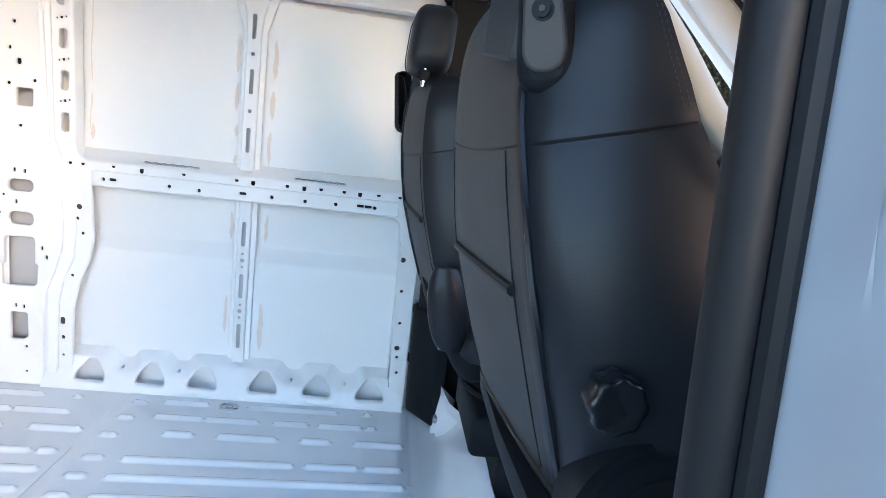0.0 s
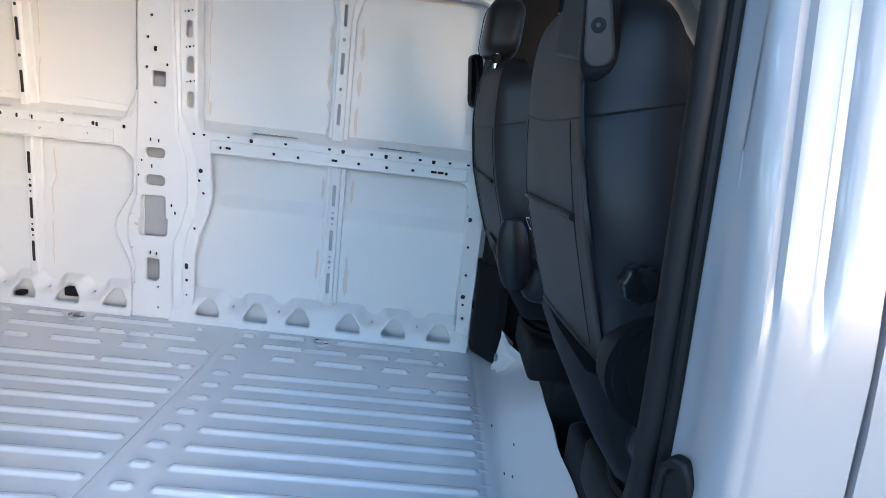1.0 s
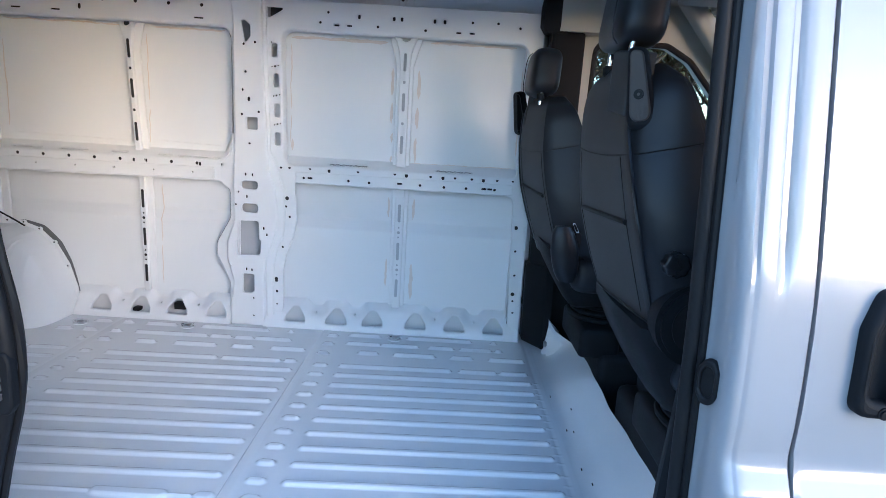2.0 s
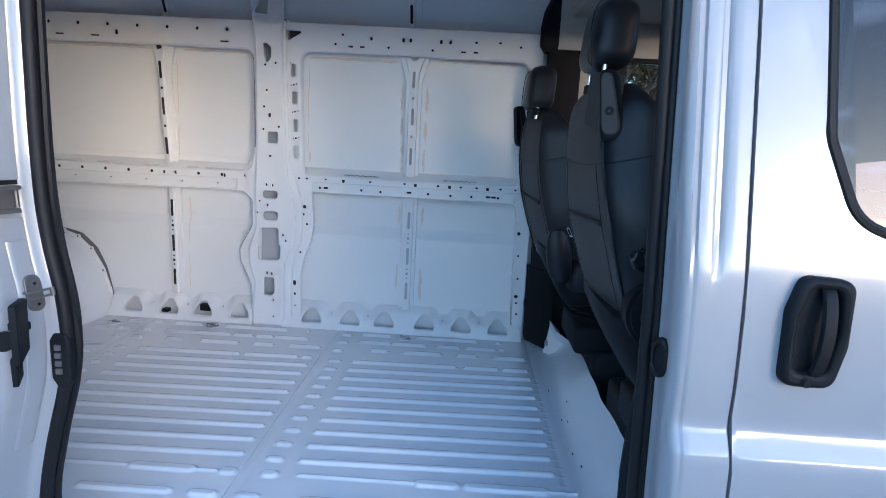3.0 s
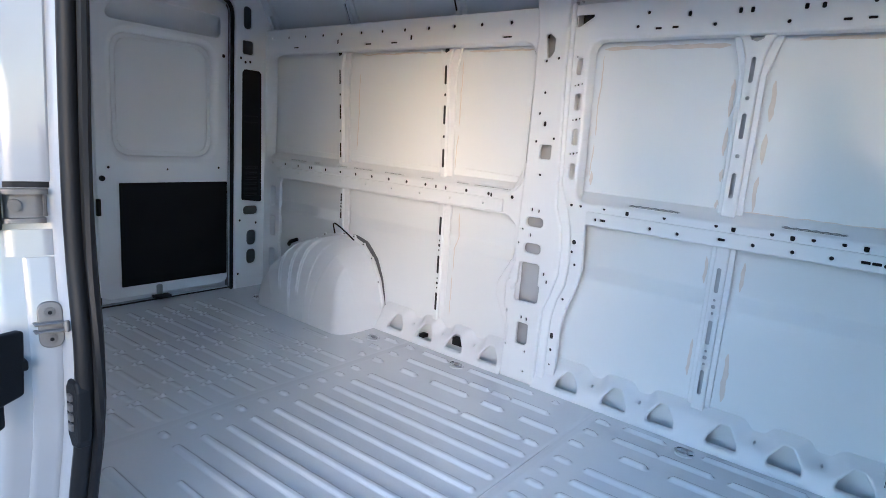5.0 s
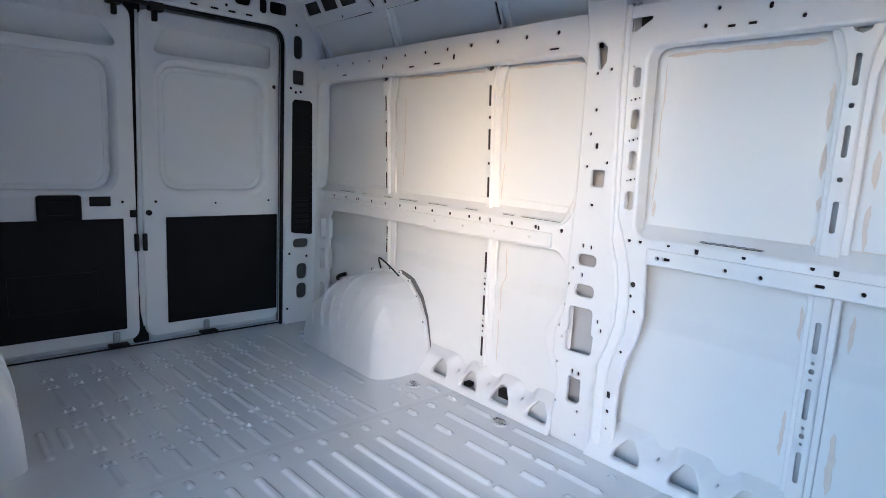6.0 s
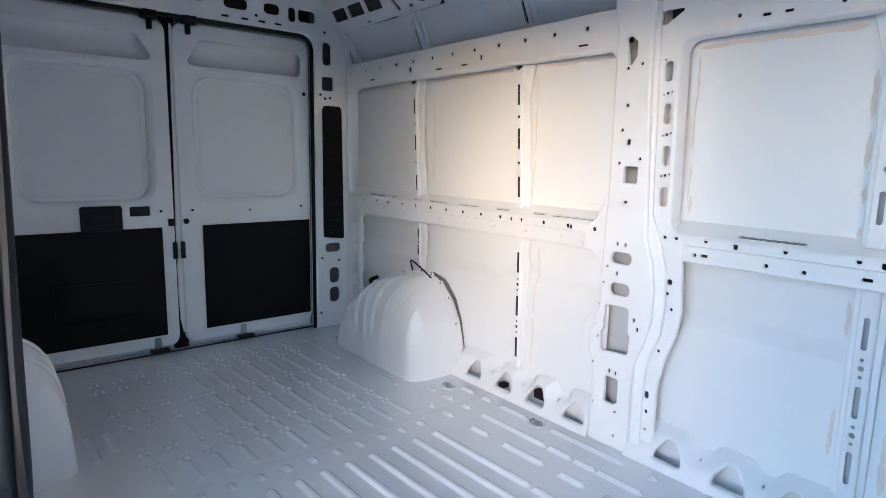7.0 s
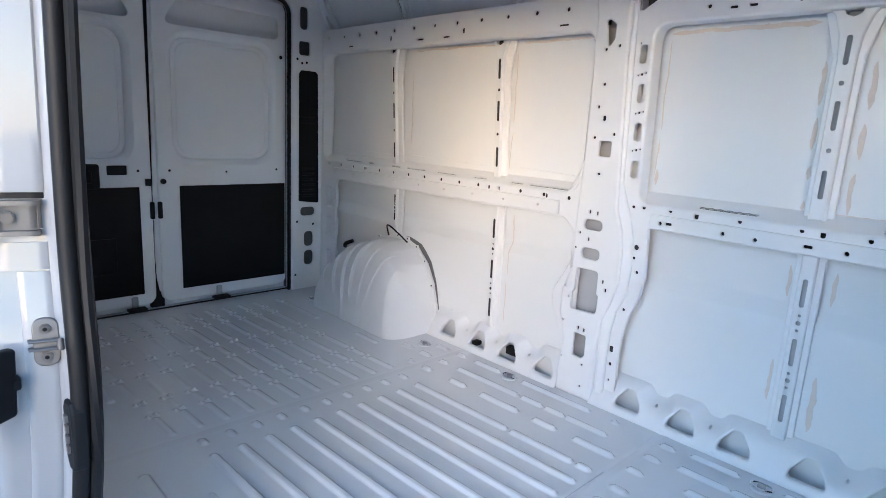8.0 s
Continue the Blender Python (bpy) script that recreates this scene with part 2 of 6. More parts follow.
def sheet(name, outline, holes, put, thick, material, parent=None, label="", bevel=0.003, edge=None, grid=0):
    """A pressed sheet with real openings. put(u, v, d): the place in the room, d behind the front. A hole is a loop, or (loop, roundness, depth)."""
    from mathutils.geometry import delaunay_2d_cdt
    hs = [h if isinstance(h, tuple) and isinstance(h[1], (int, float)) and len(h) == 3 and not isinstance(h[0][0], (int, float)) else (h, 0.0008, thick) for h in holes]
    loops = [grow(outline, -bevel)] + [grow(h[0], h[1]) for h in hs]
    v2, e2 = [], []
    for lp in loops:
        s = len(v2)
        v2 += [Vector(p) for p in lp]
        e2 += [(s + i, s + (i + 1) % len(lp)) for i in range(len(lp))]
    if grid:
        us, vs_ = [p[0] for p in loops[0]], [p[1] for p in loops[0]]
        near = [grow(lp, grid * 0.25) for lp in loops[1:]]
        tight = grow(loops[0], -grid * 0.25)
        for i in range(1, int((max(us) - min(us)) / grid)):
            for j in range(1, int((max(vs_) - min(vs_)) / grid) + 1):
                p = (min(us) + i * grid, min(vs_) + j * grid)
                if inside(p, tight) and not any(abs(p[0] - lp[0][0]) < 0.15 and inside(p, lp) for lp in near):
                    v2.append(Vector(p))
    vo, _, fo, _, _, _ = delaunay_2d_cdt(v2, e2, [], 0, 1e-7)
    boxes = [(min(p[0] for p in lp), max(p[0] for p in lp), min(p[1] for p in lp), max(p[1] for p in lp)) for lp in loops]
    V = [put(p.x, p.y, 0) for p in vo]
    F = []
    for f in fo:
        c = (sum(vo[i].x for i in f) / 3, sum(vo[i].y for i in f) / 3)
        if not inside(c, loops[0]):
            continue
        if any(b[0] < c[0] < b[1] and b[2] < c[1] < b[3] and inside(c, lp) for b, lp in zip(boxes[1:], loops[1:])):
            continue
        F.append(tuple(f))
    for i, lp in enumerate(loops):
        src, bev, dep = (outline, bevel, edge or thick) if i == 0 else hs[i - 1]
        rows = []
        for k in range(4):
            a = k / 3 * math.pi / 2
            off = bev * math.sin(a)
            rows.append(([tuple(Vector(p).lerp(Vector(q), off / bev if bev else 0)) for p, q in zip(lp, src)], bev * (1 - math.cos(a))))
        rows.append((src, dep))
        n = len(lp)
        s0 = len(V)
        for loop, d in rows:
            V += [put(p[0], p[1], d) for p in loop]
        for r in range(len(rows) - 1):
            for k in range(n):
                a, b = s0 + r * n + k, s0 + r * n + (k + 1) % n
                F.append((a, b, b + n, a + n))
    return mesh_ob(name, V, F, material, parent, label, True, 50)


def loft(name, rows, material, parent=None, label="", closed=True, caps=True, angle=40, pick=None):
    """Joins rows of points, all of one length; pick(i, k): whether the face from row i, column k is kept."""
    n = len(rows[0])
    V = [p for r in rows for p in r]
    F = []
    for i in range(len(rows) - 1):
        for k in range(n if closed else n - 1):
            if pick is None or pick(i, k):
                F.append((i * n + k, i * n + (k + 1) % n, (i + 1) * n + (k + 1) % n, (i + 1) * n + k))
    if caps and closed:
        F.append(tuple(range(n))[::-1])
        F.append(tuple((len(rows) - 1) * n + k for k in range(n)))
    return mesh_ob(name, V, F, material, parent, label, True, angle)


def lerp_table(table, t):
    """Reads a smooth value from (key, value) pairs in rising order."""
    if t <= table[0][0]:
        return table[0][1]
    for (a, va), (b, vb) in zip(table, table[1:]):
        if t <= b:
            return va + (vb - va) * (t - a) / (b - a)
    return table[-1][1]


GROUND = -0.60
CENTRE = -0.945            # the van's middle line
REAR = -2.0                # inner face of the rear doors
ROOF = 1.86


def skin_y(z):
    """The outside of the body, door side."""
    return lerp_table([(-0.4, -1.90), (0.0, -1.922), (0.43, -1.926), (0.455, -1.9245), (0.47, -1.921), (0.505, -1.9035), (0.518, -1.8995), (0.532, -1.8985), (0.585, -1.9035), (0.66, -1.9045), (0.8, -1.90), (1.3, -1.83), (1.6, -1.76), (1.9, -1.64)], z)


# ---- ground ----
tagged(mesh_ob("ground", [(-900, -900, GROUND), (900, -900, GROUND), (900, 900, GROUND), (-900, 900, GROUND)], [(0, 1, 2, 3)], ASPHALT, smooth=False),
       "grey asphalt parking ground round the van", "ground", kind="structure")
V, F = [], []
for k in range(64):
    a = 2 * math.pi * k / 64
    for r, dz in ((9.0, 0.012), (11.0, 0.05), (60.0, 0.6), (140.0, 3.0)):
        wob = 1 + 0.12 * math.sin(3 * a + 1) + 0.05 * math.sin(7 * a)
        V.append((r * wob * math.cos(a), r * wob * math.sin(a), GROUND + dz))
for k in range(64):
    for j in range(3):
        a, b = k * 4 + j, ((k + 1) % 64) * 4 + j
        F.append((a, b, b + 1, a + 1))
tagged(mesh_ob("verge", V, F, GRASS), "pale dry grass verge rising round the lot", "grass", kind="structure")

# ---- far wall (driver's side) ----


def wall_put(y0):
    return lambda u, v, d: (u, y0 + d, v)


SKIN_ROWS = [(0.066, -0.06), (0.068, 0.30), (0.066, 0.485), (0.067, 0.493), (0.070, 0.499), (0.091, 0.541), (0.0935, 0.548), (0.0935, 0.556), (0.083, 0.83), (0.092, 1.1), (0.085, 1.42), (0.06, 1.56), (-0.02, 1.72), (-0.10, 1.82), (-0.14, 1.86)]


def skin_far(z):
    return lerp_table([(z0, y0) for y0, z0 in SKIN_ROWS], z)


V, F = [], []
xs = [REAR - 0.06 + i * (1.42 - REAR + 0.06) / 20 for i in range(21)]
prof = SKIN_ROWS + [(y + 0.02, z) for y, z in reversed(SKIN_ROWS)]
rows = [[(x, y, z) for y, z in prof] for x in xs]
wall_north = loft("wall_north", rows, SKIN, angle=50)
tagged(wall_north, "bare white painted steel side wall of a cargo van", "wall", kind="structure")


def tri_hole(xc, z0=0.028, w=0.104, h=0.069):
    return round_poly([(xc - w / 2, z0), (xc + w / 2, z0), (xc + w / 2 - 0.006, z0 + 0.026), (xc + 0.014, z0 + h), (xc - 0.014, z0 + h), (xc - w / 2 + 0.006, z0 + 0.026)], 0.014, 4)


def dots(pairs, r, n=8):
    return [ring(x, z, r, n) for x, z in pairs]


# front half: upper and lower openings, belt rail, top rail
up_open = round_poly([(0.141, 0.802), (1.25, 0.802), (1.25, 1.405), (0.127, 1.405)], [0.045, 0.05, 0.06, 0.05], 6)
lo_open = round_poly([(0.138, 0.02), (1.256, 0.02), (1.232, 0.715), (0.192, 0.715), (0.198, 0.60), (0.203, 0.54), (0.19, 0.46), (0.155, 0.37), (0.138, 0.28)],
                     [0.004, 0.004, 0.045, 0.006, 0.03, 0.05, 0.06, 0.06, 0.05], 5)
holes = [(up_open, 0.009, 0.06), (lo_open, 0.004, 0.014)]
PX = (0.094, 0.101, 0.106, 0.109)
holes += [(slot(x, 1.311 - 0.132 * k, 0.026, 0.062), 0.003, 0.010) for k, x in enumerate(PX)]
holes += [rrect(x - 0.003, 1.239 - 0.1295 * k, x + 0.006, 1.247 - 0.1295 * k, 0.002, 2) for k, x in enumerate(PX[:3])]
holes += dots([(x - 0.012, 1.240 - 0.1295 * k) for k, x in enumerate(PX[:3])] + [(x + 0.016, 1.247 - 0.1295 * k) for k, x in enumerate(PX[:3])] + [(0.079, 1.347)], 0.0035)
holes += [round_poly([(0.058, 1.455), (0.075, 1.455), (0.13, 1.488), (0.13, 1.497), (0.058, 1.497)], 0.006, 3)]
holes += [slot(x, 1.478, 0.012, 0.018) for x in (0.475, 0.632, 0.667, 0.815, 0.86)]
holes += dots([(0.30, 1.445), (0.335, 1.49), (0.56, 1.44), (0.775, 1.437), (0.985, 1.482), (1.10, 1.485), (1.20, 1.47)], 0.0062)
holes += [rrect(x - 0.011, z - 0.004, x + 0.011, z + 0.004, 0.002, 2) for x, z in ((0.375, 1.436), (0.432, 1.437), (0.925, 1.435), (0.985, 1.436))]
holes += dots([(0.125, 0.785), (0.165, 0.786), (0.262, 0.788), (0.49, 0.786), (0.665, 0.786), (0.835, 0.784), (0.95, 0.785), (1.03, 0.785), (1.15, 0.786), (1.225, 0.787)], 0.0068)
holes += [slot(x, 0.783, 0.014, 0.02) for x in (0.353, 0.72, 0.893, 1.085, 1.262)]
holes += dots([(1.243, 0.62), (1.246, 0.585), (1.264, 0.45), (1.27, 0.33), (1.272, 0.20), (1.277, 0.14), (0.15, 0.60), (0.135, 0.40), (0.168, 0.55)], 0.006)
holes += dots([(0.155, 0.64), (1.258, 0.565), (1.269, 0.235)], 0.010) + [slot(0.105, 0.235, 0.016, 0.026), slot(0.107, 0.175, 0.012, 0.014), slot(0.108, 0.11, 0.009, 0.009)]
FL_DOTS = dots([(0.235, 0.742), (0.447, 0.741), (0.545, 0.738), (0.787, 0.741), (0.90, 0.739), (1.005, 0.74), (1.14, 0.741)], 0.0068)
FL_SLOTS = [rrect(x - 0.012, 0.738, x + 0.012, 0.748, 0.003, 2) for x in (0.265, 0.69, 1.09, 1.117)]
holes += [grow(h, 0.002) for h in FL_DOTS + FL_SLOTS]
sheet("inner_panel", [(0.03, 0.0), (1.312, 0.0), (1.312, 1.535), (0.03, 1.535)], holes, wall_put(0.004), 0.005, PAINT, wall_north)

# rear half
up_open2 = round_poly([(-1.925, 0.802), (-0.16, 0.802), (-0.098, 0.93), (-0.104, 1.405), (-1.925, 1.405)], [0.05, 0.04, 0.06, 0.07, 0.07], 6)
lo_open2 = round_poly([(-1.785, 0.02), (-0.124, 0.02), (-0.124, 0.215), (-0.185, 0.345), (-0.185, 0.405), (-0.116, 0.53), (-0.116, 0.66), (-0.165, 0.704), (-1.785, 0.690)],
                      [0.004, 0.004, 0.06, 0.05, 0.05, 0.06, 0.04, 0.04, 0.05], 5)
holes = [(up_open2, 0.009, 0.06), (lo_open2, 0.004, 0.014)]
holes += [(rrect(-1.878, z, -1.826, z + 0.12, 0.012, 3), 0.004, 0.05) for z in (0.13, 0.335, 0.515)]
holes += dots([(-1.88 + 0.1495 * k, 1.488) for k in range(12)], 0.0085)
holes += [slot(x, 1.452, 0.015, 0.024) for x in (-1.31, -0.79)]
holes += [rrect(x - 0.022, 1.429, x + 0.022, 1.436, 0.003, 2) for x in (-1.66, -1.08, -0.90, -0.25)]
holes += dots([(-1.86 + 0.122 * k, 0.778 + 0.003 * k / 14) for k in range(15)], 0.0085)
holes += [slot(x, 0.778, 0.012, 0.018) for x in (-1.51, -0.575, -0.515, -0.26)]
FL_REAR = dots([(-1.78 + 0.186 * k, 0.738) for k in range(9)], 0.005)
holes += [grow(h, 0.002) for h in FL_REAR]
sheet("inner_panel", [(-1.99, 0.0), (-0.07, 0.0), (-0.07, 1.535), (-1.99, 1.535)], holes, wall_put(0.004), 0.005, PAINT, wall_north)

# dark tubes painting the shade behind the rear openings' lips along the pillar
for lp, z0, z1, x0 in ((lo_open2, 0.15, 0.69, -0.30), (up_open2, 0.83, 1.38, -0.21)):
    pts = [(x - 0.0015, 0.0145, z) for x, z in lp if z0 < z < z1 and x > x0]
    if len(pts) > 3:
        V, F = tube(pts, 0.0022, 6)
        mesh_ob("edge_shade", V, F, GAP_SHADE, wall_north, "dark line of painted shade behind a pressed edge")

# lower flange of the belt rail, 8 mm proud
holes = FL_DOTS + FL_SLOTS
sheet("rail_flange", round_poly([(0.196, 0.719), (1.225, 0.719), (1.225, 0.769), (0.196, 0.769)], 0.004, 2), holes, wall_put(-0.006), 0.01, PAINT, wall_north)
holes = FL_REAR
sheet("rail_flange", round_poly([(-1.80, 0.696), (-0.19, 0.712), (-0.19, 0.766), (-1.80, 0.76)], 0.004, 2), holes, wall_put(-0.006), 0.01, PAINT, wall_north)


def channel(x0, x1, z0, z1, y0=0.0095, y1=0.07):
    """The closed back of a box-section rail, near-black to paint the shade inside."""
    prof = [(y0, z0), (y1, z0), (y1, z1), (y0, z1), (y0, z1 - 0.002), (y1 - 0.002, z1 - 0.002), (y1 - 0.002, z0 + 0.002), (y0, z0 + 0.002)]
    return loft("rail_back", [[(x, y, z) for y, z in prof] for x in (x0, (x0 + x1) / 2, x1)], HOLLOW_SHADE, wall_north, angle=30)


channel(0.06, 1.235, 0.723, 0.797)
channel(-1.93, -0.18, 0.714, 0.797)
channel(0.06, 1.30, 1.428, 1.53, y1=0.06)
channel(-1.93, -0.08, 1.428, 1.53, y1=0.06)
for x0 in (-0.112, 0.058):
    part("pillar_side", box_bm(x0 - 0.002, 0.018, 0.0, x0 + 0.002, 0.085, 1.55, 0.0005, 1), PAINT, wall_north)
# dark plates that put shade into the flange's holes
for x0, x1, z0, z1 in ((0.066, 0.128, 0.03, 0.30), (0.118, 0.150, 0.36, 0.43), (0.130, 0.184, 0.50, 0.69), (1.252, 1.30, 0.05, 0.69)):
    part("flange_back", box_bm(x0, 0.0105, z0, x1, 0.0125, z1, 0.0004, 1), HOLLOW_SHADE, wall_north)
part("frame_back", box_bm(1.243, 0.024, 0.0, 1.247, 0.085, 1.53, 0.0005, 1), PAINT, wall_north)


def ledge(x0, x1, slots):
    """The sloping top of the belt rail, with long slots."""
    hs = [(slot((a + b) / 2, 0.026, b - a, 0.012), 0.001, 0.004) for a, b in slots]
    # near-black strip below each slot, its shade held in the colour
    for a, b in slots:
        loft("slot_back", [[(x, 0.006 + v * 0.86 + 0.010 * 0.45, 0.80 + v * 0.42 - 0.010) for v in (0.012, 0.040)] for x in (a - 0.012, b + 0.012)], HOLLOW_SHADE, wall_north, closed=False)
    return sheet("rail_ledge", [(x0, 0.0), (x1, 0.0), (x1, 0.1), (x0, 0.1)], hs, lambda u, v, d: (u, 0.006 + v * 0.86 + d * 0.45, 0.80 + v * 0.42 - d), 0.004, PAINT, wall_north, edge=0.012)


ledge(0.05, 1.30, [(0.349, 0.534), (0.855, 1.032)])
ledge(-1.92, -0.10, [(-1.72, -1.56), (-1.50, -1.45), (-1.30, -1.22), (-1.17, -1.02), (-0.94, -0.80), (-0.69, -0.61), (-0.47, -0.40), (-0.37, -0.16)])
for x0, x1 in ((0.355, 0.528), (0.861, 1.026)):
    pts = [(x0 + (x1 - x0) * k / 40, 0.026 + 0.003 * math.sin(k * 0.9), 0.812 + 0.0012 * math.sin(k * 0.95)) for k in range(41)]
    V, F = tube(pts, 0.0016, 5)
    mesh_ob("wire_clip", V, F, STEEL, wall_north, "bent steel wire clip in a slot")


def strut(xc, z0, z1, w, flare, slots, lean=0.0, y0=0.036, wings=(0.017, 0.017), depth=0.03, inner=None, slant=0.0):
    """An upright stiffener of hat section, flared at its head, with slots and holes; a lower flange behind it."""
    h = w / 2
    if flare:
        out = [(xc - h, z0), (xc + h, z0), (xc + h, z1 - 0.15), (xc + h + 0.006, z1 - 0.085), (xc + h + flare * 0.45, z1 - 0.035), (xc + h + flare, z1), (xc - h - flare, z1), (xc - h - flare * 0.45, z1 - 0.035), (xc - h - 0.006, z1 - 0.085), (xc - h, z1 - 0.15)]
        rad = [0.002, 0.002, 0.03, 0.04, 0.02, 0.002, 0.002, 0.02, 0.04, 0.03]
    else:
        out = [(xc - h, z0), (xc + h, z0), (xc + h, z1), (xc - h, z1)]
        rad = 0.003
    out = round_poly(out, rad, 4)
    hs = [slot(xc, (a + b) / 2, 0.014, b - a) for a, b in slots]
    mids = [(slots[i][0] + slots[i + 1][1]) / 2 for i in range(len(slots) - 1)]
    if flare:
        hs += [slot(xc, m, 0.013, 0.013) for m in mids]
        hs += [round_poly([(xc - 0.024, z1 - 0.006), (xc + 0.024, z1 - 0.006), (xc + 0.02, z1 - 0.03), (xc, z1 - 0.04), (xc - 0.02, z1 - 0.03)], 0.006, 3)]
    else:
        for m in mids:
            hs += [slot(xc, m, 0.014, 0.014), slot(xc, m + 0.024, 0.009, 0.009), slot(xc, m - 0.024, 0.009, 0.009)]
    s = sheet("strut", out, hs, lambda u, v, d: (u + slant * (v - z0), y0 + d + lean * (z1 - v), v), 0.0025, PAINT, wall_north, bevel=0.005, edge=depth + 0.01)
    # slot shade as colour: given grey for front struts, near-black for the rest
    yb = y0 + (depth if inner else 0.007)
    loft("strut_back", [[(xc + q * (h - 0.004) + slant * (z - z0), yb + e + lean * (z1 - z), z) for q, e in ((-1, 0.0), (1, 0.0), (1, 0.002), (-1, 0.002))] for z in (z0, z1 - 0.005)], inner or HOLLOW_SHADE, wall_north)
    wl_, wr_ = xc - h - wings[0], xc + h + wings[1]
    for a, b in ((wl_, xc - h + 0.002), (xc + h - 0.002, wr_)):
        if b - a < 0.012:
            continue
        fa, fb = (flare * 0.8, 0) if a == wl_ else (0, flare * 0.8)
        fl = [(a, z0), (b, z0), (b, z1 - 0.14), (b + fb, z1 - 0.01), (a - fa, z1 - 0.01), (a, z1 - 0.14)] if flare else [(a, z0 + 0.01), (b, z0 + 0.01), (b, z1), (a, z1)]
        sheet("strut_flange", fl, [], lambda u, v, d: (u + slant * (v - z0), y0 + depth * 0.75 + d + lean * (z1 - v), v), 0.012, PAINT, wall_north, bevel=0.004)
    if flare:
        x = xc + slant * (z1 - z0)
        # solid black strip that paints the dark slit above the head
        part("head_shade", box_bm(x - h - flare, y0 - 0.004, z1 - 0.003, x + h + flare, y0 + 0.02, z1 + 0.0035, 0.001, 1), RUBBER, wall_north, "black strip for the shade over the strut's head")
    return s


strut(0.687, 0.818, 1.425, 0.046, 0.048, [(1.258, 1.338), (1.078, 1.16), (0.881, 0.965)], inner=SHADE_SEAM)
strut(-0.574, 0.818, 1.425, 0.030, 0.040, [(1.245, 1.33), (1.065, 1.152), (0.866, 0.953)], wings=(0.004, 0.030), y0=0.048, depth=0.024, slant=-0.055)
strut(-1.298, 0.818, 1.425, 0.030, 0.036, [(1.24, 1.318), (1.058, 1.137), (0.854, 0.933)], wings=(0.004, 0.034), y0=0.048, depth=0.024, slant=-0.075)
strut(0.692, 0.114, 0.716, 0.044, 0, [(0.552, 0.64), (0.362, 0.451), (0.173, 0.265)], lean=0.012, y0=0.032, depth=0.022, inner=SHADE_SEAM)
strut(-0.560, 0.12, 0.70, 0.030, 0, [(0.545, 0.635), (0.355, 0.445), (0.17, 0.26)], lean=0.02, y0=0.040, wings=(0.004, 0.030), depth=0.020)
strut(-1.275, 0.30, 0.69, 0.030, 0, [(0.60, 0.66), (0.52, 0.575)], lean=0.02, y0=0.040, wings=(0.004, 0.034), depth=0.020)

# sills with rounded triangular holes


def sill(x0, x1, centres, edge):
    out = [(x0, -0.004), (x1, -0.004)]
    n = int((x1 - x0) / 0.02)
    for k in range(n + 1):
        x = x1 + (x0 - x1) * k / n
        near = min(abs(x - c) for c in edge) if edge else 1
        out.append((x, 0.132 + 0.005 * math.exp(-(near / 0.05) ** 2)))
    hs = [(tri_hole(c), 0.008, 0.02) for c in centres]
    hs += [ring(c, 0.072, 0.0045) for c in edge]

    def put(u, v, d):
        scoop = sum(0.046 * math.exp(-(((u - c) / 0.050) ** 2 + ((v - 0.104) / 0.036) ** 2) ** 1.7) for c in edge)
        scoop -= sum(0.006 * math.exp(-((u - c) / 0.012) ** 2 - ((v - 0.070) / 0.012) ** 2) for c in edge)
        rim = sum(0.006 * math.exp(-(max(abs(u - c) - 0.028, 0) / 0.02) ** 2 - (max(abs(v - 0.062) - 0.03, 0) / 0.018) ** 2) for c in centres)
        w = max(0.0, v - 0.10) / 0.032
        return (u, -0.028 + 0.40 * v + 1.1 * v * v + scoop * (1 - 0.35 * min(1, w)) - rim + 0.026 * min(1.2, w) ** 1.6 + d, v)
    return sheet("sill", out, hs, put, 0.012, PAINT, wall_north, bevel=0.004, grid=0.009)


sill(0.045, 1.312, (0.20, 0.405, 0.586, 0.799, 0.993, 1.187), (0.30, 0.495, 0.895, 1.09))
sill(-0.90, -0.115, (-0.766, -0.572, -0.388, -0.19), (-0.67, -0.48, -0.29))
for x0, z0, w, h in ((-0.380, 0.046, 0.058, 0.036), (-0.600, 0.024, 0.034, 0.020)):
    part("foam_block", box_bm(x0 - w / 2, 0.008, z0, x0 + w / 2, 0.045, z0 + h, 0.005), RUBBER, wall_north, "black foam block behind a sill hole")

# pillar
out = round_poly([(-0.112, 0.0), (0.052, 0.0), (0.052, 0.12), (0.050, 0.24), (0.058, 0.335), (0.088, 0.41), (0.112, 0.50), (0.113, 0.60), (0.102, 0.69), (0.074, 0.77), (0.040, 1.42), (0.05, 1.84), (-0.125, 1.84), (-0.113, 1.60), (-0.09, 1.45), (-0.086, 0.95), (-0.094, 0.72), (-0.092, 0.52), (-0.128, 0.42), (-0.128, 0.33), (-0.098, 0.22), (-0.112, 0.1)],
                 [0.004, 0.004, 0.04, 0.05, 0.05, 0.05, 0.06, 0.06, 0.06, 0.05, 0.03, 0.004, 0.004, 0.05, 0.05, 0.05, 0.05, 0.05, 0.05, 0.05, 0.05, 0.03], 4)
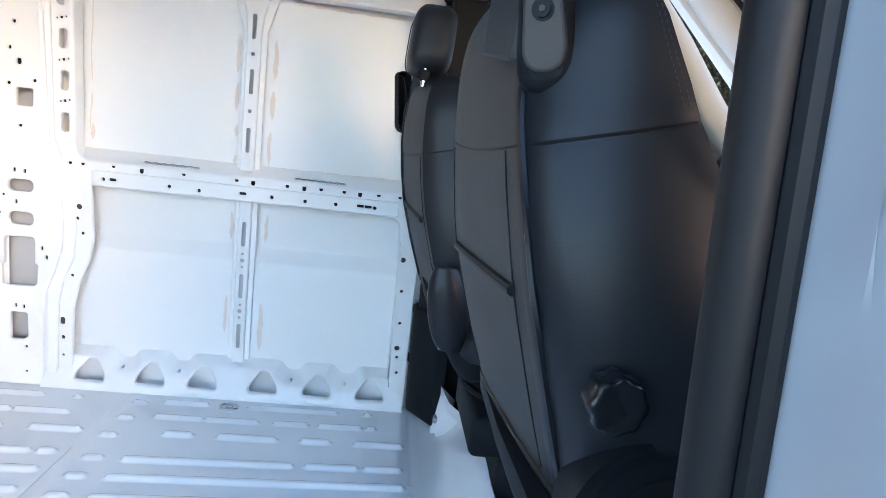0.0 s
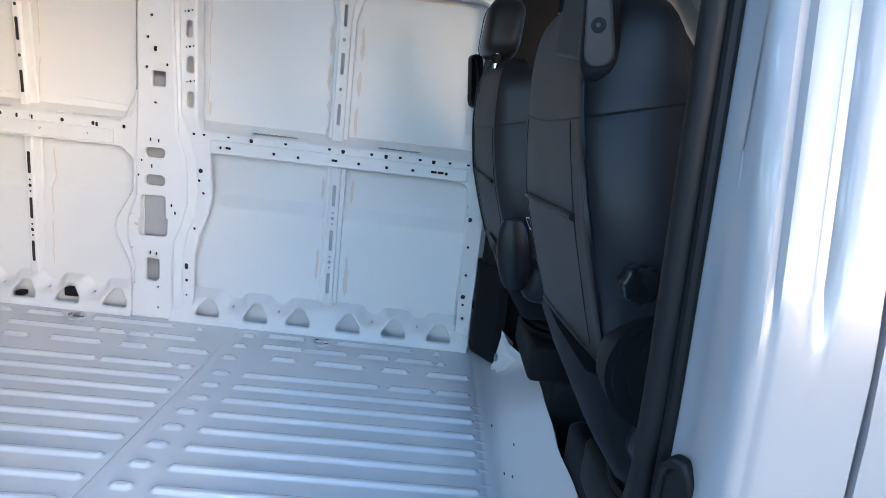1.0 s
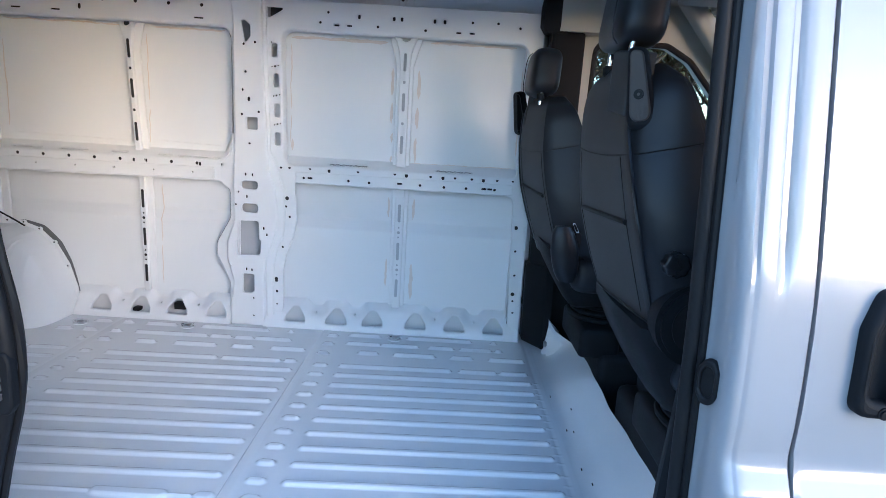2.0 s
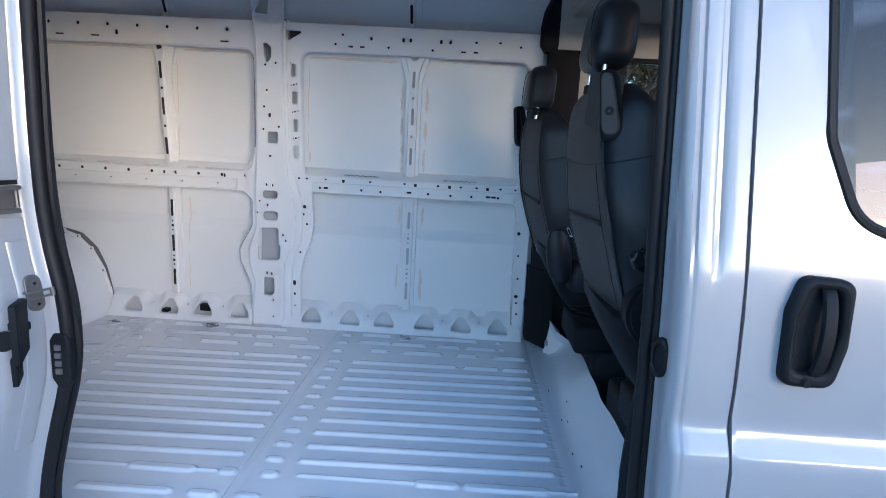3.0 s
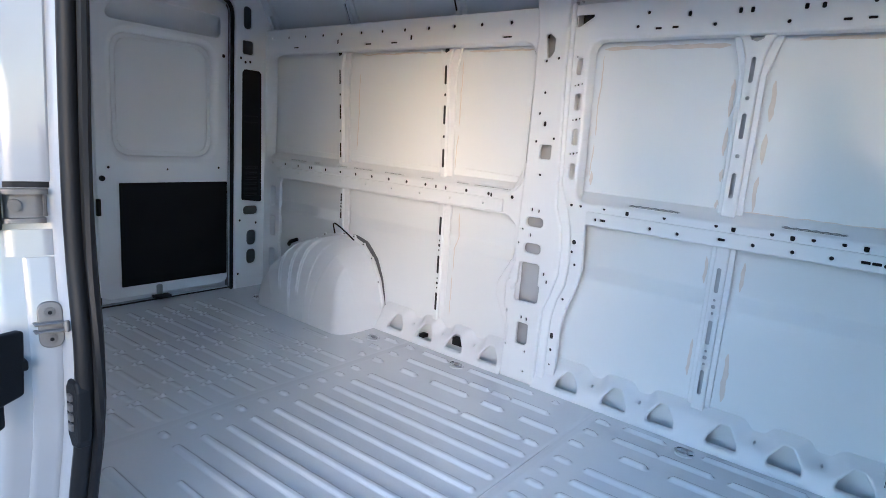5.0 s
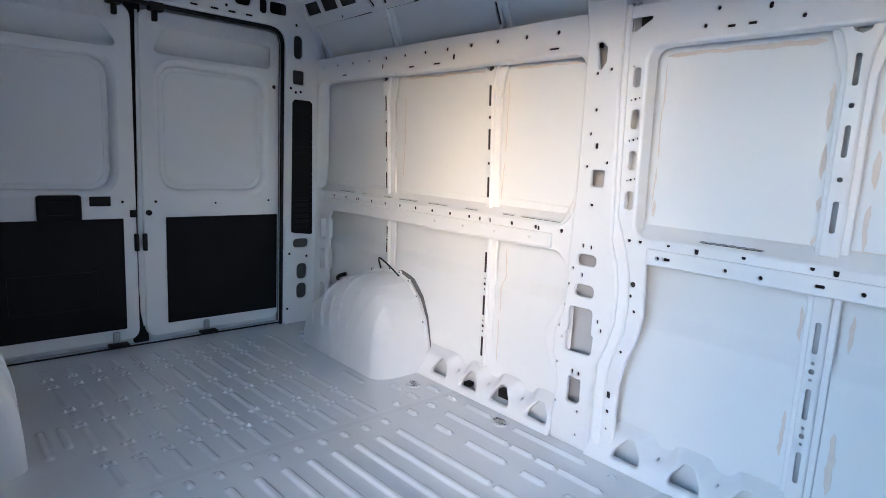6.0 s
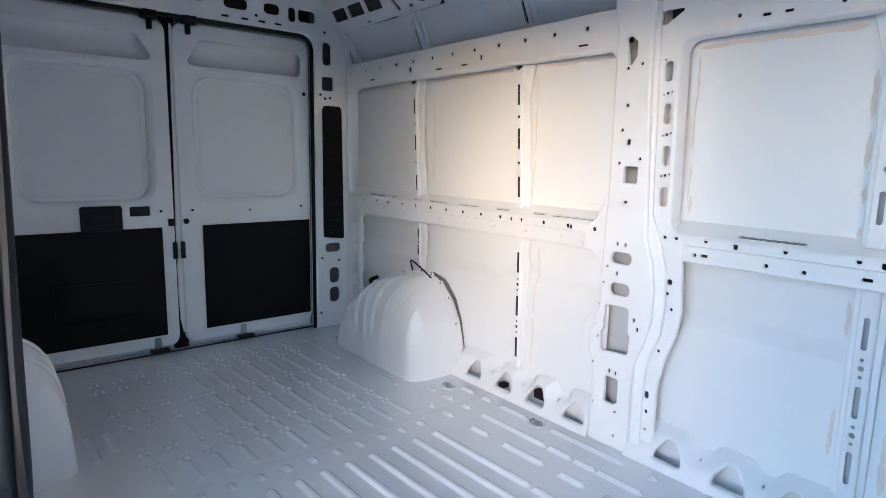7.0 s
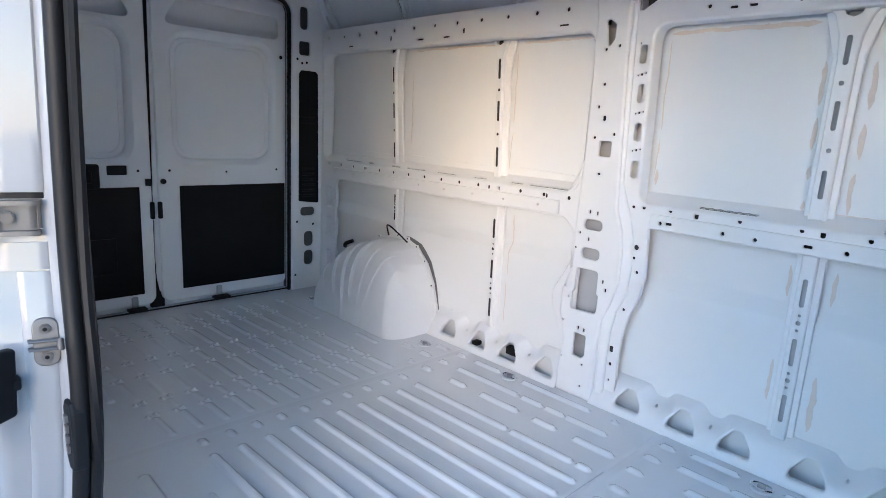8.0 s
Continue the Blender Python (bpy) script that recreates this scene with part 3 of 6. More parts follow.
holes = [rrect(-0.028, 0.953, 0.022, 1.009, 0.007), slot(-0.017, 0.695, 0.078, 0.04), slot(-0.016, 0.585, 0.078, 0.043),
         round_poly([(-0.079, 0.352), (0.034, 0.358), (0.036, 0.43), (0.027, 0.436), (0.026, 0.524), (-0.071, 0.522), (-0.071, 0.43), (-0.079, 0.424)], [0.015, 0.02, 0.004, 0.004, 0.015, 0.015, 0.004, 0.004], 4),
         round_poly([(-0.05, 0.166), (-0.012, 0.164), (0.004, 0.178), (0.003, 0.26), (-0.05, 0.262)], 0.008, 3),
         round_poly([(-0.052, 1.43), (-0.035, 1.432), (-0.010, 1.412), (-0.010, 1.365), (-0.026, 1.342), (-0.036, 1.342)], 0.008, 3),
         round_poly([(-0.098, 1.57), (-0.028, 1.562), (-0.024, 1.65), (-0.04, 1.66)], 0.008, 3)]
holes = [(h, 0.004, 0.012) for h in holes]
holes += [slot(-0.018, 1.09, 0.014, 0.02), slot(-0.046, 1.13, 0.01, 0.012), rrect(-0.022, 0.885, -0.01, 0.893, 0.002, 2)]
holes += dots([(-0.032, 1.21), (-0.05, 1.02), (0.028, 1.035), (-0.04, 1.33), (0.012, 1.34)], 0.006)
holes += [rrect(x - 0.004, z - 0.007, x + 0.004, z + 0.007, 0.002, 2) for x, z in ((-0.035, 0.745), (-0.003, 0.743), (-0.03, 0.64), (-0.034, 0.285), (-0.008, 0.282), (0.05, 0.49), (0.065, 0.46))]
holes += dots([(-0.07, 0.66), (-0.083, 0.60), (-0.09, 0.52), (-0.107, 0.44), (-0.105, 0.30), (-0.098, 0.15), (0.0, 0.14), (0.0, 0.05), (-0.09, 0.40)], 0.005)
sheet("pillar", out, holes, wall_put(-0.020), 0.006, PAINT, wall_north, bevel=0.008, edge=0.035)
# white skin would show here; the grey paints the pillar's inner shade
part("pillar_back", box_bm(-0.109, 0.060, 0.0, 0.055, 0.063, 1.58, 0.0005, 1), SHADE_SEAM, wall_north, "grey sheet carrying the shade inside the pillar")


def hole_backs(name, places, y, r=0.0105):
    """Small black cups added behind the holes, painting their unlit inside."""
    V, F = [], []
    for x, z in places:
        k = len(V)
        V += [(x + a * r, y, z + b * r) for a, b in ((-1, -1), (1, -1), (1, 1), (-1, 1))] + [(x + a * r * 0.7, y + 0.006, z + b * r * 0.7) for a, b in ((-1, -1), (1, -1), (1, 1), (-1, 1))]
        F += [(k + 4, k + 5, k + 6, k + 7)] + [(k + i, k + (i + 1) % 4, k + 4 + (i + 1) % 4, k + 4 + i) for i in range(4)]
    return mesh_ob(name, V, F, RUBBER, wall_north, smooth=False)


hole_backs("hole_backs", [(-0.018, 1.09), (-0.046, 1.13), (-0.016, 0.889), (-0.032, 1.21), (-0.05, 1.02), (0.028, 1.035), (-0.04, 1.33), (0.012, 1.34), (-0.035, 0.745), (-0.003, 0.743), (-0.03, 0.64), (-0.034, 0.285), (-0.008, 0.282), (0.05, 0.49), (0.065, 0.46),
                          (-0.07, 0.66), (-0.083, 0.60), (0.0, 0.14), (0.0, 0.05)], -0.0132)
hole_backs("hole_backs", [(x + e, 1.243 - 0.1295 * k) for k, x in enumerate(PX[:3]) for e in (-0.012, 0.0015, 0.016)] + [(0.079, 1.347), (0.105, 0.242), (0.105, 0.228), (0.107, 0.175), (0.108, 0.11)], 0.0105, 0.0085)
# second, lower step along the pillar's front flank, and the raised fold up its rear edge
step = [(0.060, 0.0), (0.094, 0.0), (0.094, 0.22), (0.098, 0.31), (0.112, 0.385), (0.143, 0.46), (0.150, 0.56), (0.142, 0.67), (0.118, 0.76), (0.079, 0.86), (0.060, 1.42), (0.056, 1.54), (0.040, 1.54)]
sheet("pillar_step", round_poly(step, [0.004, 0.004, 0.05, 0.05, 0.05, 0.06, 0.06, 0.06, 0.05, 0.04, 0.05, 0.004, 0.004], 4), [], wall_put(-0.007), 0.010, PAINT, wall_north, bevel=0.007)
V, F = tube([(-0.090, 0.003, 0.93), (-0.092, 0.003, 1.2), (-0.098, 0.003, 1.40)], 0.006, 8)
mesh_ob("pressed_fold", V, F, PAINT, wall_north)
V, F = tube(smooth_pts([(-0.165, 0.004, 0.80), (-0.118, 0.003, 0.84), (-0.096, 0.002, 0.93)], 8), 0.006, 8)
mesh_ob("pressed_fold", V, F, PAINT, wall_north)


def bead(xc, z0, z1, w, seed, lying=False):
    """A smeared strip of tan sealer on the outer skin."""
    rnd = random.Random(seed)
    n = max(6, int((z1 - z0) / 0.012))
    V, F = [], []
    wob, wid = 0.0, w
    for k in range(n + 1):
        t = z0 + (z1 - z0) * k / n
        wob = 0.8 * wob + rnd.uniform(-0.002, 0.002)
        wid = 0.75 * wid + 0.25 * w * rnd.uniform(0.35, 1.8)
        e = min(1, k / 2, (n - k) / 2) * 0.8 + 0.2
        for s in (-1, 1):
            if lying:
                V.append((t, skin_far(xc) - 0.0017, xc + wob + s * wid * e / 2))
            else:
                V.append((xc + wob + s * wid * e / 2, skin_far(t) - 0.0017, t))
    for k in range(n):
        F.append((2 * k, 2 * k + 1, 2 * k + 3, 2 * k + 2))
    m = len(V)
    V += [(v[0], v[1] + 0.0012, v[2]) for v in V]
    F += [(2 * k, 2 * k + 2, m + 2 * k + 2, m + 2 * k) for k in range(n)] + [(2 * k + 1, m + 2 * k + 1, m + 2 * k + 3, 2 * k + 3) for k in range(n)]
    return mesh_ob("sealant_strip", V, F, SEALANT, wall_north, "uneven tan seam sealer")


k = 0
for xs_, w, spans in ((0.628, 0.013, ((1.15, 1.275), (1.02, 1.115))), (0.636, 0.011, ((0.93, 0.975), (0.835, 0.868))), (0.752, 0.013, ((1.14, 1.27), (1.00, 1.10), (0.84, 0.96))),
                      (0.636, 0.010, ((0.565, 0.665), (0.22, 0.36))), (0.755, 0.012, ((0.56, 0.665),)), (0.762, 0.015, ((0.16, 0.34),)),
                      (-0.612, 0.003, ((0.88, 1.0),)), (-0.530, 0.004, ((0.86, 1.02), (1.06, 1.36))), (-1.215, 0.004, ((0.9, 1.3),)), (-0.482, 0.004, ((0.16, 0.36), (0.38, 0.66))),
                      (0.150, 0.004, ((0.90, 1.03), (1.06, 1.36))), (0.156, 0.010, ((0.865, 0.92),)), (1.235, 0.007, ((0.9, 1.3),))):
    for a, b in spans:
        k += 1
        bead(xs_, a, b, w, k)
bead(1.384, 0.15, 0.60, 0.013, 90, True)
bead(1.395, 0.80, 1.2, 0.010, 91, True)
bead(1.392, -0.50, -0.16, 0.007, 92, True)
bead(1.394, -1.2, -0.64, 0.006, 93, True)
bead(0.838, 0.66, 1.22, 0.004, 94, True)
# welded doubler along the foot of the upper rear skins
for x0, x1 in ((-1.19, -0.60), (-0.49, -0.16), (-1.86, -1.31)):
    V, F = tube([(x0, 0.084, 0.872), (x1, 0.084, 0.862)], 0.0025, 6)
    mesh_ob("skin_seam", V, F, PAINT, wall_north)

# ---- floor with pressed ribs ----
X0, X1, Y0, Y1 = REAR - 0.05, 1.37, -1.79, 0.03
gx = np.arange(X0, X1 + 1e-6, 0.0058)
gy = np.arange(Y0, Y1 + 1e-6, 0.0042)
GX, GY = np.meshgrid(gx, gy, indexing="ij")
Hh = np.zeros_like(GX)


def rib(x0, x1, y, r=0.018, h=0.0085, soft=0.0085, tilt=0.0):
    """One pressed rib with round ends, raised into the floor's height grid."""
    mid, m = (x0 + x1) / 2, abs(tilt * (x1 - x0) / 2)
    i0, i1 = np.searchsorted(gx, min(x0, x1) - 0.03), np.searchsorted(gx, max(x0, x1) + 0.03)
    j0, j1 = np.searchsorted(gy, y - r - m - 0.02), np.searchsorted(gy, y + r + m + 0.02)
    x, yy = GX[i0:i1, j0:j1], GY[i0:i1, j0:j1]
    a, b = min(x0, x1) + r, max(x0, x1) - r
    dx = np.maximum(np.maximum(a - x, x - b), 0) if b > a else np.abs(x - mid)
    d = np.sqrt(dx * dx + (yy - y - tilt * (x - mid)) ** 2)
    s = np.clip((r - d) / soft, 0, 1)
    Hh[i0:i1, j0:j1] = np.maximum(Hh[i0:i1, j0:j1], h * s * s * (3 - 2 * s))


PITCH = 0.0922


def row(y, xc, spans, r, h, slope=0.035):
    """Ribs end to end on one line; the line runs a little askew to the wall."""
    for a, b in spans:
        rib(a, b, y + slope * ((a + b) / 2 - xc), r, h, tilt=slope)


for k in range(10):
    y = -0.437 - PITCH * k
    h = 0.0110 - 0.0004 * min(k, 6)
    row(y, 0.9, ((0.505, 0.985), (1.015, 1.178), (1.188, 1.31)) if k == 0 else ((0.502, 1.315),), 0.0155, h)
    row(y - 0.008, -0.07, ((-0.482, -0.012), (0.002, 0.255), (0.267, 0.322)) if k == 0 else ((-0.484, 0.325),), 0.0155, h)
    rib(0.398, 0.458, y - 0.012, r=0.017)
    rib(-0.592, -0.545, y - 0.016, r=0.015)
# broken rows along the foot of the wall
row(-0.085, 0.3, ((0.486, 0.639), (0.766, 1.081), (1.172, 1.202), (0.19, 0.217), (-0.229, 0.098), (-0.496, -0.347), (-0.607, -0.555), (-0.744, -0.664)), 0.012, 0.0120, 0.01)
row(-0.195, 0.3, ((0.491, 0.652), (0.652, 0.83), (0.874, 0.995), (1.022, 1.174), (1.185, 1.222), (-0.487, -0.152), (-0.142, -0.040), (-0.028, 0.060), (0.064, 0.235), (-0.600, -0.551), (-0.729, -0.663), (-0.85, -0.778)), 0.013, 0.0120, 0.02)
row(-0.303, 0.3, ((0.561, 0.655), (0.722, 0.912), (0.979, 1.08), (1.150, 1.312), (-0.428, -0.338), (-0.258, -0.070), (-0.002, 0.098), (0.171, 0.326), (-0.596, -0.540), (-0.685, -0.655)), 0.015, 0.0130, 0.02)
for y in (-0.10, -0.208, -0.322):
    rib(0.385, 0.438, y, r=0.014, h=0.0110)
# the door's end of the load floor
row(-1.366, 0.0, ((-0.30, 0.010), (0.212, 0.284)), 0.009, 0.006, 0.01)
row(-1.366, 0.0, ((0.004, 0.218), (0.283, 0.345), (0.410, 0.469)), 0.021, 0.0085, 0.01)
row(-1.352, 1.0, ((0.52, 0.88), (1.275, 1.40)), 0.010, 0.006, 0.01)
row(-1.352, 1.0, ((0.874, 1.015), (1.022, 1.285)), 0.021, 0.0085, 0.01)
row(-1.475, 0.5, ((-0.5, -0.12), (-0.08, 0.20), (0.24, 0.33), (0.38, 0.45), (0.56, 0.88), (0.92, 1.16), (1.18, 1.30)), 0.018, 0.008, 0.01)
row(-1.60, 0.5, ((-0.4, -0.05), (0.02, 0.2), (0.24, 0.42), (0.5, 0.9), (0.95, 1.3)), 0.020, 0.008, 0.01)
for k in range(11):                                    # behind the cross seam, between the wheel arches
    y = -0.462 - 0.0905 * k
    low = k >= 7
    for a, b in ((-0.822, -0.662), (-0.938, -0.858), (-1.168, -0.972), (-1.318, -1.206), (-1.60, -1.372), (-1.70, -1.632), (-1.84, -1.73)):
        yy = y + 0.05 * ((a + b) / 2 + 1.2)
        if low and a < -0.9:
            rib(a, b, yy, r=0.016, h=0.0025, soft=0.014, tilt=0.05)
        else:
            rib(a, b, yy, r=0.0145, h=0.0076 - 0.0005 * min(k, 6), soft=0.0095, tilt=0.05)
    for x in (-0.840, -0.955, -1.187, -1.345, -1.616, -1.715):
        yy = y + 0.05 * (x + 1.2)
        rib(x - 0.013, x + 0.013, yy + 0.011, r=0.0105, h=0.0095, soft=0.0085)
        rib(x - 0.004, x + 0.020, yy - 0.017, r=0.0095, h=0.0085, soft=0.0085)
for a, b, y in ((-1.112, -0.935, -0.31), (-1.75, -1.40, -0.35), (-1.20, -1.015, -1.43), (-1.2, -0.965, -1.49), (-1.83, -1.75, -0.36)):
    rib(a, b, y, r=0.015, h=0.006)
for k in range(5):                                     # at the front edge
    for j in range(4):
        rib(1.315, 1.345, -0.5 - 0.22 * k - 0.05 * j, r=0.008, h=0.002)
for xs_ in (0.348, -0.640, 1.335):                     # cross seams: a shallow joggle
    s = np.clip((GX - xs_) / 0.012 + 0.5, 0, 1)
    Hh -= (0.0007 if xs_ < 0 else 0.0022) * np.exp(-((GX - xs_) / 0.006) ** 2)
    Hh += (0.0005 if xs_ < 0 else 0.0015) * np.exp(-((GX - xs_ - 0.03) / 0.01) ** 2)
nx, ny = len(gx), len(gy)
verts = np.stack([GX, GY, Hh], -1).reshape(-1, 3)
idx = np.arange(nx * ny).reshape(nx, ny)
faces = np.stack([idx[:-1, :-1], idx[1:, :-1], idx[1:, 1:], idx[:-1, 1:]], -1).reshape(-1, 4)
me = bpy.data.meshes.new("floor")
me.from_pydata(verts.tolist(), [], faces.tolist())
me.materials.append(FLOORP)
me.polygons.foreach_set("use_smooth", [True] * len(me.polygons))
me.update()
floor = new("floor", me)
tagged(floor, "white painted steel load floor with pressed ribs", "floor", kind="structure")
part("seam", box_bm(0.3462, -1.66, -0.004, 0.3480, -0.40, 0.0004, 0.0003, 1), SHADE_SEAM, floor, "grey sealed seam across the floor")
part("floor_underside", box_bm(REAR - 0.05, -1.80, -0.10, 1.38, 0.05, -0.012, 0.002), FLOORP, floor)
# the front edge turns up behind the seats
rows = []
for k in range(41):
    y = 0.03 - 1.80 * k / 40
    wave = 0.004 * math.sin(y * 9) + 0.002 * math.sin(y * 23)
    rise = 0.10 + 0.075 * math.exp(-((y + 0.16) / 0.035) ** 2) + wave * 0.5
    if y > -0.10:
        rise = 0.02
    edge = 1.535 - 0.105 * math.exp(-((y + 0.16) / 0.06) ** 2) + wave
    if y > -0.10:
        edge = 1.42
    prof = [(1.365, 0.0), (1.40, 0.003), (1.45, 0.03), (edge, rise), (edge + 0.006, rise - 0.006), (edge + 0.002, rise - 0.03), (1.40, -0.03)]
    rows.append([(min(x, edge + 0.006), y, z if z <= rise else rise) for x, z in prof])
loft("front_lip", rows, FLOORP, floor, "white turned-up front edge", closed=False, angle=60)
part("bolt", cyl_bm((1.425, -0.172, 0.055), (1.412, -0.172, 0.055), 0.016, 10, bevel=0.003), STEEL, floor, "zinc bolt")
for x, y in ((1.375, -0.62), (1.39, -0.88), (1.41, -0.90), (1.39, -1.12), (1.405, -1.2), (1.43, -0.75)):
    part("drain_slot", box_bm(x - 0.0016, y - 0.006, -0.004, x + 0.0016, y + 0.006, 0.0055 + 0.55 * max(0.0, x - 1.40), 0.0006), RUBBER, floor)


def tie_down(x, y):
    """A folding lashing ring in its round dish."""
    t = base("lashing_ring", x, y, 0.0)
    dish = cyl_bm((x, y, -0.001), (x, y, 0.004), 0.034, 20, r2=0.029)
    under(part("dish", dish, FLOORP), t)
    V, F = tube([(x + 0.032 * math.cos(a), y + 0.020 * math.sin(a), 0.009) for a in [2 * math.pi * i / 18 for i in range(18)]], 0.0036, 6, True)
    under(mesh_ob("ring", V, F, CHROME), t)
    under(part("pivot", box_bm(x - 0.012, y - 0.006, 0.003, x + 0.012, y + 0.006, 0.014, 0.003), STEEL), t)
    return tagged(t, "zinc steel lashing ring set in the ribbed floor", "lashing ring", "lashing rings")


for x, y in ((0.708, -0.095), (-0.292, -0.097), (-0.788, -0.138), (-1.70, -0.19)):
    tie_down(x, y)

# ---- wheel arches ----


def arch_side(t):
    """Height profile along the arch, t from 0 (rear) to 1 (front)."""
    return lerp_table([(0, 0.0), (0.02, 0.11), (0.08, 0.22), (0.18, 0.32), (0.32, 0.39), (0.5, 0.425), (0.64, 0.43), (0.76, 0.40), (0.86, 0.33), (0.93, 0.235), (0.975, 0.12), (1, 0.0)], t)


def arch_inner(t):
    """The same for its boxier inner half."""
    return lerp_table([(0, 0.0), (0.02, 0.10), (0.06, 0.19), (0.15, 0.285), (0.30, 0.375), (0.5, 0.425), (0.70, 0.43), (0.82, 0.415), (0.90, 0.37), (0.95, 0.29), (0.985, 0.16), (1, 0.0)], t)


def wheel_arch(y_wall, y_in, x0=-1.66):
    """A boxy pressed arch with thin raised lines fanning over its crown and inner face."""
    s = 1 if y_in < y_wall else -1
    rows = []
    N, M = 400, 44
    # along the arch: at the crown, at the foot, how far down it runs
    fans = [(0.13, 0.24, 0.85), (0.27, 0.335, 0.80), (0.30, 0.35, 0.80), (0.405, 0.43, 1.0), (0.43, 0.445, 1.0), (0.525, 0.51, 0.85), (0.55, 0.525, 0.85), (0.67, 0.60, 1.0), (0.80, 0.66, 1.0)]
    for i in range(N + 1):
        t = 0.35 * (0.5 - 0.5 * math.cos(math.pi * i / N)) + 0.65 * i / N
        x = x0 + t * 0.76
        h = arch_side(t)
        row = []
        end = math.sin(min(1.0, 3.2 * math.sqrt(max(0, t * (1 - t)))) * math.pi / 2)
        wid = abs(y_wall - y_in) * (0.55 + 0.45 * end)
        for k in range(M + 1):
            f = k / M
            a = f * math.pi / 2
            yy = math.sin(a) ** 0.42
            zz = math.cos(a) ** 0.42 if f < 1 else 0
            q = max(0, min(1, (0.93 - zz) / 0.72))
            ribs = sum(math.exp(-((t - c - (m - c) * q - 0.10 * (0.5 - c) * max(0, 0.45 - f)) / 0.0040) ** 2) * max(0, min(1, (e - q) / 0.08)) for c, m, e in fans)
            ribs *= 0.0068 * max(0, min(1, (f - 0.12) / 0.15))
            row.append((x, y_wall - s * (wid * yy * (1 - 0.05 * zz) + ribs * yy), max(-0.002, (h + (arch_inner(t) - h) * min(1, 2.5 * f)) * (1 - 0.08 * f) * zz + ribs * (1 - f)) if f < 1 else -0.002))
        rows.append(row)
    ob = loft("wheel_arch", rows, PAINT, closed=False, angle=70)
    tagged(ob, "boxy white painted steel wheel arch with raised lines", "wheel arch", "wheel arches", "structure")
    flange = [(r[0][0], y_wall - s * 0.03, r[0][2] + 0.008) for r in rows]
    V, F = tube(flange[4:-4], (0.010, 0.004), 6)
    mesh_ob("arch_flange", V, F, PAINT, ob)
    for i in range(42, N - 16, 36):
        p = flange[i]
        part("weld_tab", cyl_bm((p[0], p[1] - s * 0.004, p[2] + 0.006), (p[0], p[1] + s * 0.006, p[2] + 0.006), 0.011, 10), PAINT, ob)
        part("weld_spot", cyl_bm((p[0], p[1] - s * 0.0055, p[2] + 0.008), (p[0], p[1] - s * 0.003, p[2] + 0.008), 0.004, 8), RUBBER, ob)
    return ob


arch = wheel_arch(0.07, -0.255)
# dark crescent on the skin, painted shade between the arch's flange and the skin
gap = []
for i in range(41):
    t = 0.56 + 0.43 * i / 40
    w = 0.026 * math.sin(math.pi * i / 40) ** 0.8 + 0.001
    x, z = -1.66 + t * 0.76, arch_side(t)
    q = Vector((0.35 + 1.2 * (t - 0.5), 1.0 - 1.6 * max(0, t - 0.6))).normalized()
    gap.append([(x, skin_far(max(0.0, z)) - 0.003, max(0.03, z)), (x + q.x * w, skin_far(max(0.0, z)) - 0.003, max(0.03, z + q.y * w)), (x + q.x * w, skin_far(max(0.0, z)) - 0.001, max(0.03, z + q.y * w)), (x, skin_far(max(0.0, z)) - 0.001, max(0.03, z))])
loft("flange_shade", gap, GAP_SHADE, arch, "dark crescent of painted shade behind the arch's flange")
wheel_arch(-1.96, -1.548, -1.645)
cable = smooth_pts([(-1.30, 0.03, 0.435), (-1.28, 0.0, 0.49), (-1.24, -0.01, 0.495), (-1.19, 0.01, 0.46), (-1.14, 0.03, 0.42)], 6)
V, F = tube(cable, 0.0042, 6)
tagged(mesh_ob("cable", V, F, RUBBER), "black cable looped over the wheel arch", "cable")
V, F = tube(smooth_pts([(-1.70, 0.02, 0.30), (-1.66, 0.0, 0.325), (-1.62, 0.02, 0.345)], 5), 0.012, 6)
tagged(mesh_ob("rubber_plug", V, F, RUBBER), "black rubber plug beside the wheel arch", "plug")

# ---- rear frame and doors ----


def rear_put(x0):
    return lambda u, v, d: (x0 - d, u, v)


wall_west_holes = [(rrect(-1.70, -0.02, -0.195, 1.675, [0.02, 0.02, 0.09, 0.09], 7), 0.012, 0.07)]
for m in (0, 1):
    def my(y, m=m):
        return y if m == 0 else 2 * CENTRE - y
    hs = [(slot(my(-0.118), 1.585, 0.050, 0.122), 0.006, 0.010), (rrect(min(my(-0.148), my(-0.080)), 1.385, max(my(-0.148), my(-0.080)), 1.46, 0.014), 0.006, 0.010),
          (slot(my(-0.088), 0.48, 0.098, 0.052), 0.005, 0.010), (slot(my(-0.080), 0.31, 0.064, 0.094), 0.005, 0.010), (slot(my(-0.080), 0.192, 0.064, 0.092), 0.005, 0.010),
          (slot(my(-0.625), 1.772, 0.12, 0.052), 0.006, 0.010), (slot(my(-0.435), 1.775, 0.085, 0.052), 0.006, 0.010), (slot(my(-0.322), 1.765, 0.040, 0.072), 0.005, 0.010),
          (rrect(min(my(-0.285), my(-0.19)), 1.738, max(my(-0.285), my(-0.19)), 1.798, 0.016), 0.006, 0.010), (slot(my(-0.82), 1.775, 0.07, 0.042), 0.006, 0.010)]
    hs += [(slot(my(y), 1.704, 0.040, 0.011), 0.001, 0.010) for y in (-0.68, -0.58, -0.49, -0.40)]
    wall_west_holes += hs
    wall_west_holes += [ring(my(y), z, 0.008) for y, z in ((-0.16, 1.36), (-0.10, 1.345), (-0.13, 1.34), (-0.52, 1.73), (-0.16, 0.42), (-0.05, 0.40), (-0.17, 0.09), (-0.13, 1.70))]
